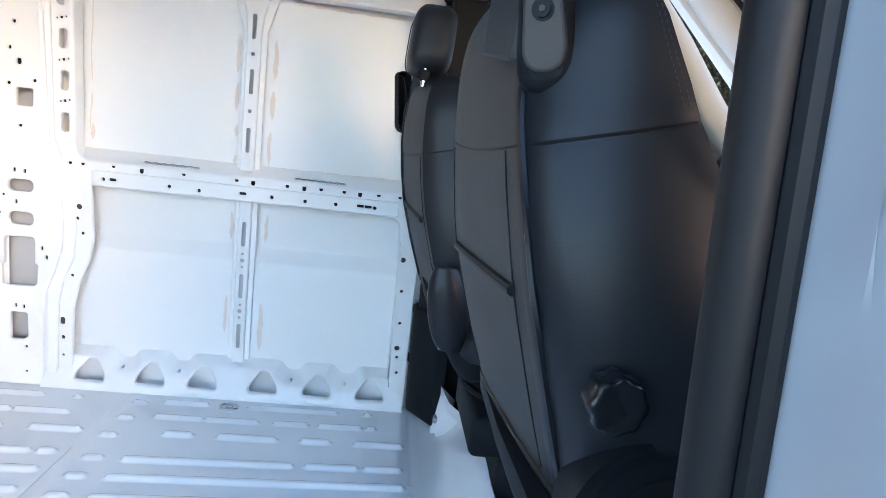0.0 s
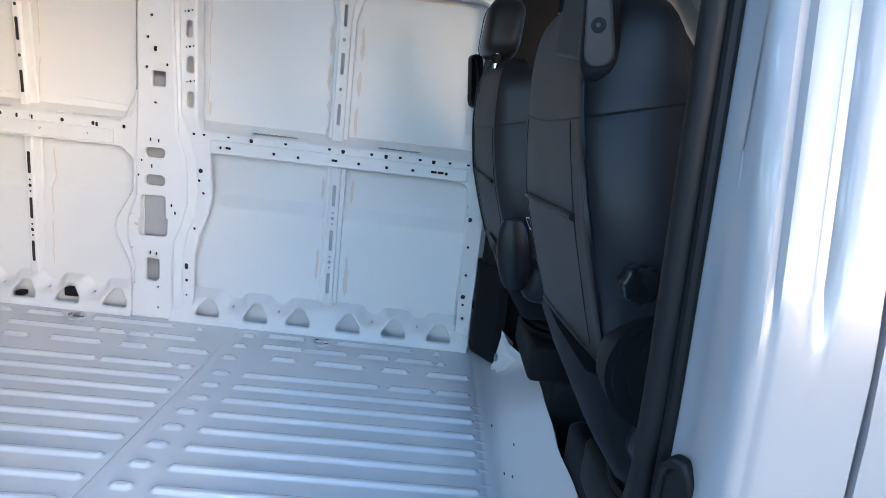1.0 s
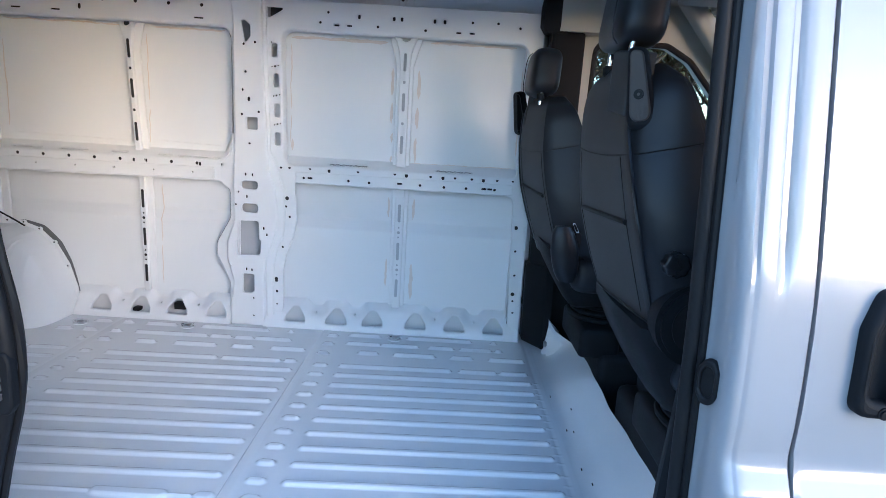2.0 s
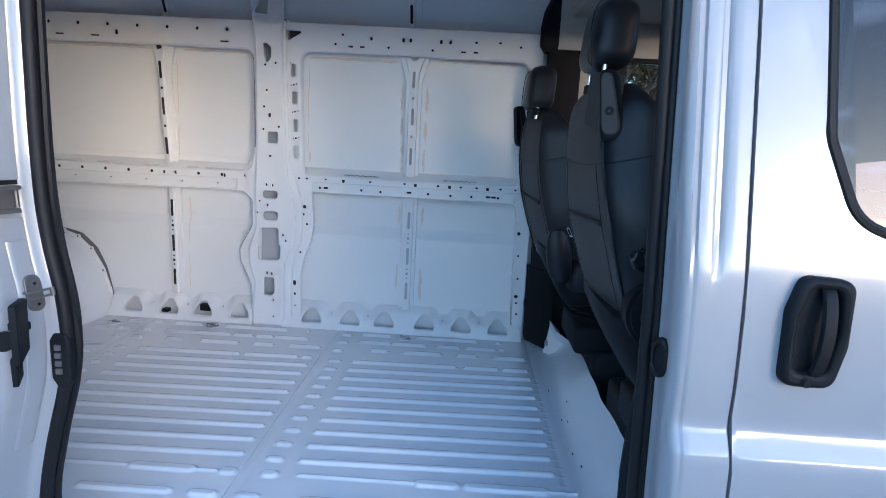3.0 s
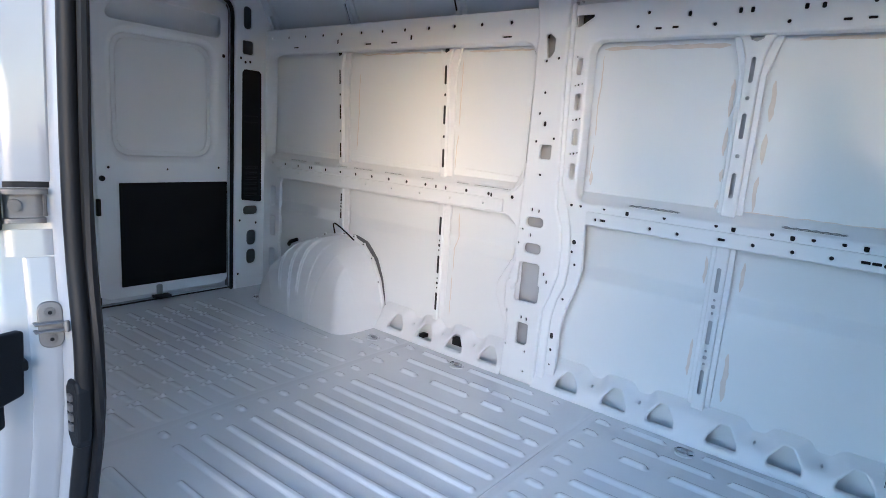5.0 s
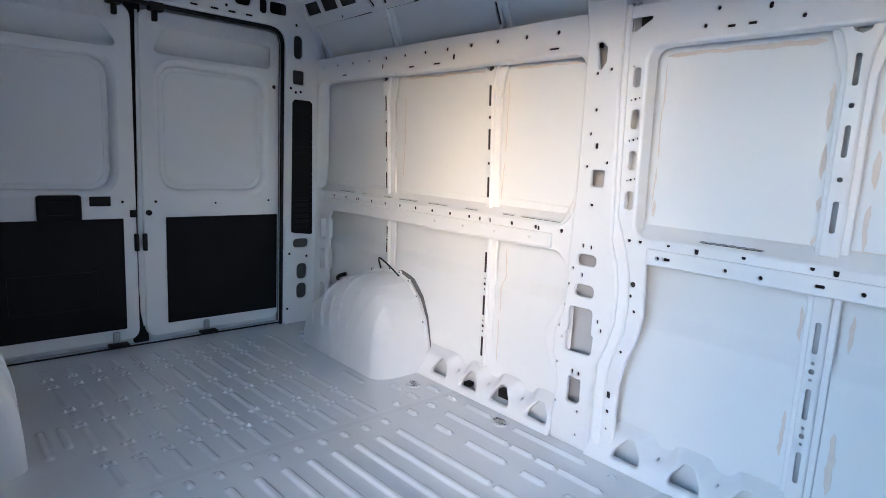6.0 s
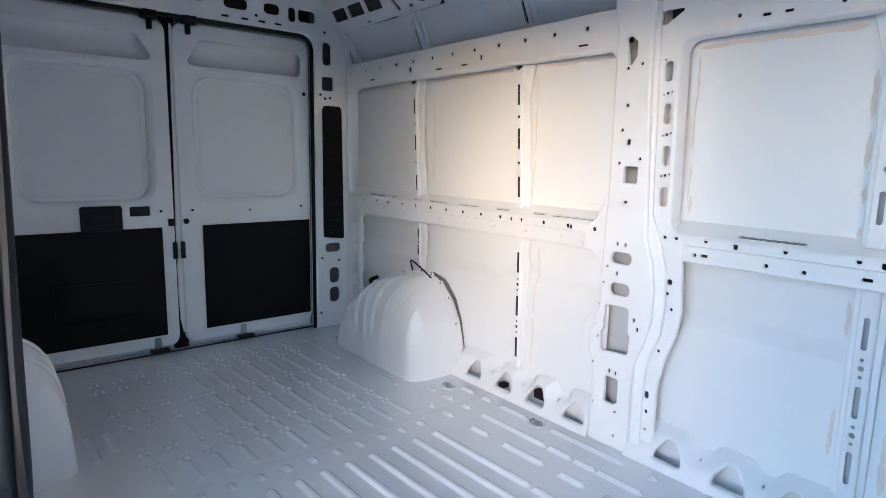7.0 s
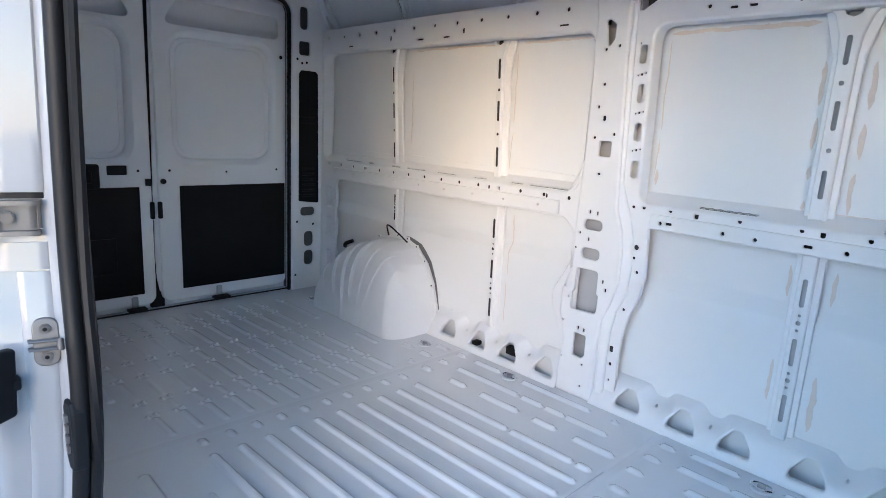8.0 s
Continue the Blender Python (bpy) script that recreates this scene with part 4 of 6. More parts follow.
vo = round_poly([(-0.152, 0.545), (-0.018, 0.53), (-0.03, 1.285), (-0.045, 1.30), (-0.14, 1.30), (-0.152, 1.28)], 0.012, 4)
wall_west_holes += [(grow(vo, -0.006), 0.002, 0.06)]
wall_west = sheet("wall_west", [(-1.95, -0.02), (0.09, -0.02), (0.09, 1.52), (0.04, 1.66), (-0.03, 1.90), (-1.86, 1.90), (-1.95, 1.66), (-1.98, 1.52)], wall_west_holes, rear_put(-1.945), 0.075, PAINT, bevel=0.004)
tagged(wall_west, "white steel rear door frame of the van", "door frame", kind="structure")
# black discs set in the frame's holes as their shade
for y, z in ((-0.16, 1.36), (-0.10, 1.345), (-0.13, 1.34), (-0.52, 1.73), (-0.16, 0.42), (-0.05, 0.40), (-0.17, 0.09), (-0.13, 1.70)):
    part("plug", cyl_bm((-1.958, y, z), (-1.949, y, z), 0.0095, 10), RUBBER, wall_west, "black disc painting a hole's unlit inside")
# backings coloured dark so the frame's holes carry their shade
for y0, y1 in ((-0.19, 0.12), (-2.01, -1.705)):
    part("backing", box_bm(-2.13, y0, -0.05, -2.0215, y1, 1.95, 0.003), GAP_SHADE, wall_west)
part("backing", box_bm(-2.13, -1.72, 1.68, -2.0215, -0.18, 1.98, 0.003), HOLLOW_SHADE, wall_west)
seal = round_poly([(-1.692, 0.0), (-1.692, 1.667), (-0.203, 1.667), (-0.203, 0.0)], [0.01, 0.09, 0.09, 0.01], 8)
V, F = tube([(-1.965, y, z) for y, z in seal], 0.011, 8)
mesh_ob("door_seal", V, F, RUBBER, wall_west, "black rubber door seal")
V, F = tube([(-1.988, y, 0.003) for y in np.linspace(-1.7, -0.2, 12)], 0.005, 6)
mesh_ob("sill_seal", V, F, RUBBER, wall_west, "black rubber threshold seal")

vent = base("air_extractor", -1.94, -0.09, 0.9)
under(sheet("panel", vo, [rrect(-0.135, 0.57 + 0.032 * k, -0.045, 0.588 + 0.032 * k, 0.004, 2) for k in range(6)] + [rrect(-0.14, 1.0 + 0.035 * k, -0.05, 1.006 + 0.035 * k, 0.002, 2) for k in range(2)], rear_put(-1.938), 0.006, TRIM), vent)
under(part("back", box_bm(-1.975, -0.15, 0.55, -1.968, -0.025, 1.29, 0.002), RUBBER), vent)
for k in range(6):
    under(part("slat", box_bm(-1.95, -0.136, 0.574 + 0.032 * k, -1.944, -0.044, 0.580 + 0.032 * k, 0.001), TRIM), vent)
tagged(vent, "tall black plastic air extractor grille in the rear post", "vent", kind="thing")


def rear_door(y0, y1, handle):
    """A barn door: pressed inner sheet with a recessed window blank, a long top recess and a black board below."""
    lo, hi = min(y0, y1), max(y0, y1)
    seam = y1                                           # the edge at the van's middle
    d = 1 if seam > (lo + hi) / 2 else -1               # towards the middle
    door = base("door_2" if handle else "door_1", REAR, (lo + hi) / 2, 0.02)
    cx = (lo + hi) / 2
    w = hi - lo
    top = round_poly([(lo + 0.05, 1.455), (hi - 0.05, 1.455), (hi - (0.05 if d < 0 else 0.13), 1.568), (lo + (0.05 if d > 0 else 0.13), 1.575)], 0.030, 5)
    win = rrect(cx - 0.265, 0.79, cx + 0.265, 1.40, 0.10, 7)
    pins = [(lo + 0.06, 0.73, 0.007), (hi - 0.06, 0.73, 0.007), (hi - 0.03 if d < 0 else lo + 0.03, 1.36, 0.011), (cx, 0.72, 0.006)]
    hs = [(top, 0.006, 0.010), (win, 0.034, 0.034)]
    hs += [ring(y, z, r) for y, z, r in pins]
    if handle:
        hs += [(rrect(seam - d * 0.20 if d > 0 else seam + 0.11, 0.71, seam - 0.11 if d > 0 else seam + 0.20, 0.757, 0.006, 3), 0.003, 0.04)]
    sk = sheet("inner_sheet", rrect(lo, 0.03, hi, 1.655, [0.06, 0.06, 0.07, 0.07], 6), hs, rear_put(REAR), 0.055, PAINT, bevel=0.008)
    under(sk, door)
    # added black discs that paint the door holes dark inside
    for y, z, r in pins:
        under(part("plug", cyl_bm((REAR - 0.010, y, z), (REAR - 0.003, y, z), r * 1.25, 10), RUBBER, label="black disc painting a hole's unlit inside"), door)
    under(sheet("window_blank", rrect(cx - 0.27, 0.785, cx + 0.27, 1.405, 0.10, 6), [], rear_put(REAR - 0.033), 0.004, SKIN, bevel=0.002), door)
    rb = []
    for k in range(13):
        q = k / 12
        rb.append([(REAR - 0.006 - 0.049 * math.sin(math.pi * (0.06 + 0.88 * q)) ** 0.8, y_, 1.590 - 0.150 * q) for y_ in (lo + 0.035, hi - 0.035)])
    under(loft("recess_back", rb, SKIN, closed=False), door)
    V, F = tube([(REAR - 0.0325, u, v) for u, v in rrect(cx - 0.243, 0.812, cx + 0.243, 1.378, 0.085, 7)], (0.0025, 0.003), 6, True)
    under(mesh_ob("window_bead", V, F, PAINT), door)
    under(part("outer_skin", box_bm(REAR - 0.105, lo - (0.03 if d > 0 else 0.002), -0.06, REAR - 0.057, hi + (0.03 if d < 0 else 0.002), 1.72, 0.004), SKIN), door)
    b0, b1 = (lo + 0.075, hi - 0.008) if d < 0 else (lo + 0.072, hi - 0.045)
    if d < 0:
        b0, b1 = seam + 0.105, hi - 0.012
    else:
        b0, b1 = lo + 0.07, seam - 0.06
    z0, z1 = 0.095, 0.65
    under(part("lower_board", box_bm(REAR + 0.002, b0, z0, REAR + 0.009, b1, z1, 0.003), BOARD, label="black hardboard trim panel"), door)
    if handle:
        under(part("board_pocket", box_bm(REAR + 0.008, b0 + 0.13, 0.22, REAR + 0.016, b1 - 0.12, 0.40, 0.006), BOARD), door)
        # black filler standing for the shade in the slot
        under(part("slot_shade", box_bm(REAR - 0.02, seam - 0.205, 0.705, REAR - 0.008, seam - 0.105, 0.762, 0.002), RUBBER), door)
        hb = under(part("handle_plate", box_bm(REAR, seam - 0.41, 0.645, REAR + 0.02, seam - 0.235, 0.765, 0.012, 3), TRIM, label="black plastic inside handle"), door)
        g = part("pull", box_bm(REAR + 0.016, seam - 0.375, 0.675, REAR + 0.034, seam - 0.27, 0.735, 0.010, 3), TRIM)
        under(g, hb)
    under(part("latch", box_bm(REAR - 0.005, seam - 0.010 - d * 0.004, 0.485, REAR + 0.018, seam + 0.010 - d * 0.004, 0.572, 0.005), RUBBER, label="black latch"), door)
    under(part("top_catch", box_bm(REAR - 0.005, seam - d * 0.075 - 0.034, 1.640, REAR + 0.05, seam - d * 0.075 + 0.034, 1.700, 0.008), RUBBER, label="black top catch"), door)
    under(part("catch_tongue", box_bm(REAR, seam - d * 0.072 - 0.011, 1.595, REAR + 0.03, seam - d * 0.072 + 0.011, 1.645, 0.004), RUBBER), door)
    yb = seam - d * 0.11 if d > 0 else seam + 0.30
    under(part("foot_stop", box_bm(REAR + 0.0, yb - 0.016, 0.03, REAR + 0.018, yb + 0.016, 0.085, 0.008, 3), STEEL, label="steel bottom bolt"), door)
    under(part("foot_plate", box_bm(REAR + 0.0, yb - 0.04, 0.014, REAR + 0.05, yb + 0.05, 0.028, 0.004), RUBBER), door)
    if handle:
        under(part("striker", box_bm(REAR - 0.004, seam - 0.030, 0.655, REAR + 0.014, seam - 0.002, 0.690, 0.004), RUBBER), door)
    else:
        under(part("striker", cyl_bm((REAR - 0.004, seam + 0.026, 0.675), (REAR + 0.012, seam + 0.026, 0.675), 0.014, 12, bevel=0.003), RUBBER), door)
        edge = [(1.64, 0.006), (1.45, 0.008), (1.0, 0.013), (0.6, 0.020), (0.3, 0.022), (0.16, 0.018), (0.09, 0.006)]
        under(loft("edge_flange", [[(REAR - 0.012, seam + 0.004, z), (REAR - 0.014, seam - w_, z), (REAR - 0.020, seam - w_ - 0.002, z), (REAR - 0.024, seam + 0.004, z)] for z, w_ in edge], PAINT), door)
    return tagged(door, "closed white rear van door with a black lower trim board" + (" and inside handle" if handle else ""), "door", "rear doors", "structure")


part("centre_seal", box_bm(REAR - 0.07, -0.975, 0.0, REAR - 0.03, -0.905, 1.70, 0.006), RUBBER, wall_west, "black rubber centre seal")
rear_door(-0.205, -0.925, False)
rear_door(-1.69, -0.955, True)
# ---- roof ----
rows = []
for x in np.linspace(REAR - 0.06, 1.45, 12):
    top = [(x, y, ROOF + 0.05 * (1 - ((y - CENTRE) / 0.83) ** 2)) for y in np.linspace(-0.125, 2 * CENTRE + 0.125, 13)]
    rows.append(top + [(p[0], p[1], p[2] + 0.03) for p in reversed(top)])
ceiling = loft("ceiling", rows, SKIN, angle=60)
tagged(ceiling, "white steel roof panel with pressed bows", "ceiling", kind="structure")
for x in (-1.32, -0.62, -0.03, 0.68):
    rows = []
    for y in np.linspace(-0.13, 2 * CENTRE + 0.13, 15):
        z = ROOF + 0.05 * (1 - ((y - CENTRE) / 0.83) ** 2)
        rows.append([(x - 0.05, y, z), (x - 0.03, y, z - 0.03), (x + 0.03, y, z - 0.03), (x + 0.05, y, z)])
    loft("roof_bow", rows, PAINT, ceiling)
# pierced rail under the roof's edge at the rear
CANT = [(rrect(-1.915 + 0.168 * k, 1.752, -1.775 + 0.168 * k, 1.806, 0.006, 3), 0.003, 0.012) for k in range(3)]
CANT += [(round_poly([(-1.365, 1.785), (-1.34, 1.785), (-1.30, 1.722), (-1.325, 1.718)], 0.009, 3), 0.002, 0.012), ring(-1.60, 1.715, 0.008), (slot(-1.12, 1.745, 0.07, 0.03), 0.003, 0.012), slot(-1.22, 1.728, 0.03, 0.012)]
sheet("cant_rail", round_poly([(-1.95, 1.695), (-1.36, 1.703), (-1.30, 1.69), (-1.26, 1.70), (-1.03, 1.70), (-1.0, 1.72), (-0.99, 1.86), (-1.95, 1.86)], 0.02, 4), CANT,
      lambda u, v, d: (u, -0.075 - (v - 1.75) * 0.60 + d * 0.85, v + d * 0.5), 0.004, PAINT, wall_north, bevel=0.005, edge=0.05)
# dark sheet painting the shade behind the pierced rail
loft("cant_back", [[(x, -0.058 - (z - 1.75) * 0.60, z) for z in (1.705, 1.86)] for x in (-1.95, -1.0)], HOLLOW_SHADE, wall_north, closed=False)
holes = [slot(-1.905, 1.575, 0.022, 0.075), ring(-1.88, 1.66, 0.005)]
sheet("corner_gusset", round_poly([(-1.95, 1.535), (-1.86, 1.535), (-1.875, 1.62), (-1.885, 1.72), (-1.95, 1.72)], 0.015, 3), holes, lambda u, v, d: (u, 0.045 - (v - 1.53) * 0.52 + d, v), 0.003, PAINT, wall_north, edge=0.03)
# slotted stiffeners between the top rail and the roof's edge
for x, slots_ in ((-1.262, ((1.545, 1.635),)), (-0.555, ((1.56, 1.64),)), (0.665, ((1.56, 1.64),))):
    hs = [slot(x, (a + b) / 2, 0.014, b - a) for a, b in slots_] + [ring(x, 1.665, 0.006), ring(x, 1.537, 0.005)]
    put_s = lambda u, v, d: (u, skin_far(v) - 0.024 + d, v)
    sheet("roof_strut", [(x - 0.017, 1.53), (x + 0.017, 1.53), (x + 0.017, 1.58), (x + 0.017, 1.64), (x + 0.02, 1.70), (x + 0.03, 1.80), (x - 0.03, 1.80), (x - 0.02, 1.70), (x - 0.017, 1.64), (x - 0.017, 1.58)], hs, put_s, 0.003, PAINT, wall_north, bevel=0.003, edge=0.02)
    # near-black back, coloured as the shade in the slots
    loft("strut_back", [[(x - 0.015, skin_far(z) - 0.006, z), (x + 0.015, skin_far(z) - 0.006, z)] for z in (1.53, 1.56, 1.64, 1.72)], HOLLOW_SHADE, wall_north, closed=False)
    loft("roof_flange", [[(x + 0.018, skin_far(z), z), (x + 0.019, skin_far(z) - 0.010, z), (x + 0.048, skin_far(z) - 0.010, z), (x + 0.050, skin_far(z), z)] for z in (1.53, 1.56, 1.64, 1.72, 1.80)], PAINT, wall_north, closed=False)

# ---- door side ----
wall_south = part("wall_south", box_bm(REAR - 0.06, -1.90, -0.3, -0.06, -1.87, 1.62, 0.004), SKIN)
tagged(wall_south, "white painted steel side wall behind the sliding door opening", "wall", kind="structure")
rows = [[(x, -1.90, 1.60), (x, -1.78, 1.70), (x, 2 * CENTRE + 0.12, ROOF), (x, 2 * CENTRE + 0.10, ROOF + 0.03), (x, -1.82, 1.74), (x, -1.94, 1.60)] for x in np.linspace(REAR - 0.06, 2.1, 6)]
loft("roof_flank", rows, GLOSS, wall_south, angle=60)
part("door_header", box_bm(-0.08, -1.88, 1.60, 1.50, -1.72, 1.68, 0.01), PAINT, wall_south)
for x0, x1 in ((0.0, 1.45),):
    V, F = tube([(x0 + 0.07, -1.735, 1.59), (x1 - 0.06, -1.735, 1.59)], 0.012, 8)
    mesh_ob("header_seal", V, F, RUBBER, wall_south, "black rubber door seal")

# jamb behind the opening: white flange with an S-curved seal
SEAL_X = [(-0.05, 0.034), (0.0, 0.036), (0.18, 0.044), (0.33, 0.076), (0.42, 0.101), (0.48, 0.113), (0.56, 0.115), (0.64, 0.108), (0.74, 0.086), (0.85, 0.073), (1.0, 0.068), (1.3, 0.068), (1.62, 0.068)]
LEAN_Y = 0.022              # the jamb leans in towards the roof
zs = [-0.05 + 0.03 * k for k in range(56)]

def seal_x(z):
    return sum(lerp_table(SEAL_X, z + dz) for dz in (-0.04, -0.02, 0, 0.02, 0.04)) / 5


def on_jamb(d, off, z):
    """A place on the jamb's slanted face: d outwards from its inner corner, off proud of it."""
    return (seal_x(z) - 0.034 - 0.26 * d + 0.966 * off, -1.748 - 0.966 * d - 0.26 * off + LEAN_Y * (z - 1.03), z)


rows = []
for z in zs:
    s, o = seal_x(z), LEAN_Y * (z - 1.03)
    prof = [(s - 0.002, -1.724), (s - 0.004, -1.734), (s - 0.009, -1.741), (s - 0.024, -1.745), (s - 0.031, -1.747), (s - 0.035, -1.753), (s - 0.042, -1.78), (s - 0.050, -1.816), (s - 0.053, -1.828), (s - 0.060, -1.836),
            (s - 0.085, -1.841), (s - 0.105, -1.843), (s - 0.112, -1.848), (-0.065, -1.870), (-0.075, -1.878), (-0.12, skin_y(z) - o), (-0.2, skin_y(z) - o), (-0.2, skin_y(z) + 0.02 - o), (-0.1, -1.82), (s - 0.02, -1.738)]
    rows.append([(x, y + o, z) for x, y in prof])
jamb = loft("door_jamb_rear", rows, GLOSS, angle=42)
tagged(jamb, "white painted rear jamb of the sliding door opening", "door frame", kind="structure")
line = [(seal_x(z), z) for z in zs]
V, F = tube([(s - 0.001, -1.728 + LEAN_Y * (z - 1.03), z) for s, z in line], 0.015, 10)
mesh_ob("door_seal", V, F, RUBBER, jamb, "black rubber bulb seal")
V, F = tube([(s + 0.010, -1.708 + LEAN_Y * (z - 1.03), z) for s, z in line], 0.010, 8)
mesh_ob("seal_lip", V, F, RUBBER, jamb, "black rubber lip")
outer = []
for z in np.linspace(-0.4, 1.60, 24):
    outer.append([(x, skin_y(z) + 0.004, z) for x in np.linspace(-0.14, REAR - 0.1, 8)])
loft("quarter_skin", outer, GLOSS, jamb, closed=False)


def jamb_block(name, d0, d1, z0, z1, thick, material, parent, label="", wrap=0.0):
    """A pressed piece lying on the slanted face, its edges rounded; wrap carries it on round the outer corner."""
    r = min(0.004, thick * 0.6)
    prof = [(d0, -0.004), (d0, thick - r), (d0 + r, thick)] + [(d0 + (d1 - d0) * k / 4, thick) for k in (1, 2, 3)] + [(d1 - r, thick), (d1, thick - r)]
    n = max(3, int((z1 - z0) / 0.05))
    rows = []
    for k in range(n + 1):
        z = z0 + (z1 - z0) * k / n
        row = [on_jamb(d, off, z) for d, off in prof]
        if wrap:
            e = Vector(on_jamb(d1, thick, z))
            row += [tuple(e + Vector((-wrap * q, -0.004, 0))) for q in (0.3, 1.0)] + [tuple(e + Vector((-wrap, 0.02, 0)))]
        row.append(on_jamb(d1, -0.004, z))
        rows.append(row)
    return loft(name, rows, material, parent, label, angle=45)


# striker, contacts and roller on the jamb
jamb_block("face_pad", 0.000, 0.046, 0.30, 0.765, 0.003, GLOSS, jamb)
st = base("door_striker", *on_jamb(0.0145, 0.0, 0.652))


def st_put(u, v, d):
    return on_jamb(0.0145 - u, 0.008 - d, v)


under(sheet("plate", slot(0.0, 0.652, 0.037, 0.078, 6), [], st_put, 0.010, ZINC, bevel=0.002), st)
nrm = Vector((0.966, -0.26, 0))
for z in (0.674, 0.629):
    c = Vector(on_jamb(0.0145, 0.006, z))
    sc = under(part("screw", cyl_bm(c, c + nrm * 0.006, 0.0085, 12, bevel=0.002), ZINC), st)
    under(part("socket", cyl_bm(c + nrm * 0.005, c + nrm * 0.0068, 0.0035, 6), TRIM), sc)
for dz in (-0.007, 0.006):
    V, F = tube([on_jamb(0.036, 0.005, 0.650 + dz), on_jamb(0.035, 0.014, 0.650 + dz), on_jamb(0.015, 0.018, 0.652 + dz), on_jamb(-0.003, 0.027, 0.654 + dz), on_jamb(-0.008, 0.031, 0.655 + dz)], (0.0026, 0.005), 8)
    under(mesh_ob("hook", V, F, ZINC), st)
under(part("hook_tip", cyl_bm(on_jamb(-0.007, 0.031, 0.645), on_jamb(-0.007, 0.031, 0.664), 0.005, 10, bevel=0.0015), ZINC), st)
tagged(st, "dull zinc steel door striker screwed to the white jamb", "striker")
rl = base("contact_block", 0.105, -1.748, 0.494)
body = round_poly([(0.098, 0.431), (0.118, 0.431), (0.128, 0.449), (0.128, 0.539), (0.120, 0.557), (0.094, 0.557), (0.085, 0.541), (0.086, 0.453)], 0.006, 3)
under(sheet("housing", body, [], lambda u, v, d: (u, -1.756 + d - 0.1 * (0.128 - u), v), 0.02, TRIM, bevel=0.005), rl)
for k in range(4):
    under(part("contact", box_bm(0.097, -1.7625, 0.464 + 0.0185 * k, 0.111, -1.753, 0.477 + 0.0185 * k, 0.0015), ZINC, label="grey metal contact"), rl)
tagged(rl, "black plastic contact block with four grey contacts", "contact block")
# roller box: a thick flap standing out slantwise from the jamb, its roller at the far end
gd = base("door_guide", 0.06, -1.82, 0.60)
flap = Vector((0.442, -0.897, 0.0))


def flap_put(u, v, d):
    c = Vector((0.088, -1.814, v)) + flap * u + Vector((-0.897, -0.442, 0.0)) * d
    return tuple(c)


under(sheet("roller_box", round_poly([(0.0, 0.655), (0.006, 0.545), (0.088, 0.536), (0.092, 0.662)], 0.007, 3), [], flap_put, 0.013, TRIM, bevel=0.004), gd)
under(part("bracket", box_bm(0.036, -1.836, 0.586, 0.092, -1.812, 0.604, 0.004), TRIM), gd)
under(part("roller", cyl_bm((0.100, -1.900, 0.592), (0.112, -1.906, 0.592), 0.020, 20, bevel=0.003), RUBBER), gd)
under(sheet("arm", round_poly([(0.036, 0.552), (0.036, 0.50), (0.080, 0.49), (0.086, 0.552)], 0.006, 3), [], lambda u, v, d: flap_put(u, v, d + 0.008), 0.010, TRIM, bevel=0.003), gd)
tagged(gd, "black plastic door roller box standing out from the white jamb", "door guide")
# end of the middle track
br = base("track_bracket", *on_jamb(0.04, 0.0, 0.85))
under(jamb_block("plate", 0.010, 0.066, 0.832, 0.876, 0.005, ZINC, None), br)
under(jamb_block("lip", 0.008, 0.070, 0.824, 0.832, 0.016, ZINC, None), br)
under(jamb_block("top_lip", 0.004, 0.070, 0.872, 0.880, 0.018, ZINC, None), br)
under(jamb_block("end_cap", 0.006, 0.012, 0.834, 0.874, 0.009, ZINC, None), br)
c = Vector(on_jamb(0.050, 0.004, 0.853))
under(part("screw", cyl_bm(c, c + nrm * 0.010, 0.010, 12, bevel=0.002), ZINC), br)
under(part("stop", box_bm(-0.045, -1.885, 0.812, 0.048, -1.822, 0.880, 0.008, 3), TRIM), br)
tagged(br, "steel end bracket of the sliding door's track", "bracket")
jamb_block("track_cover", 0.000, 0.064, 0.892, 1.60, 0.006, GLOSS, jamb, wrap=0.05)
# black strip painting the shade under the cover's lower edge
jamb_block("track_shade", 0.001, 0.066, 0.8815, 0.891, 0.003, RUBBER, jamb, "black strip for the shade over the track", wrap=0.05)
jamb_block("track_ledge", 0.000, 0.068, 0.768, 0.812, 0.004, GLOSS, jamb)

# jamb before the opening, pillar skin; pillar and door lean back a little


def lean(x, z):
    return x - 0.032 * (z - 0.9)


def lean_in(x, z):
    """The jamb's inner edge leans back a little more than the skin, above the waist."""
    return lean(x, z) - 0.022 * max(0.0, z - 0.72) * max(0.0, min(1.0, (1.40 - x) / 0.03))


rows = []
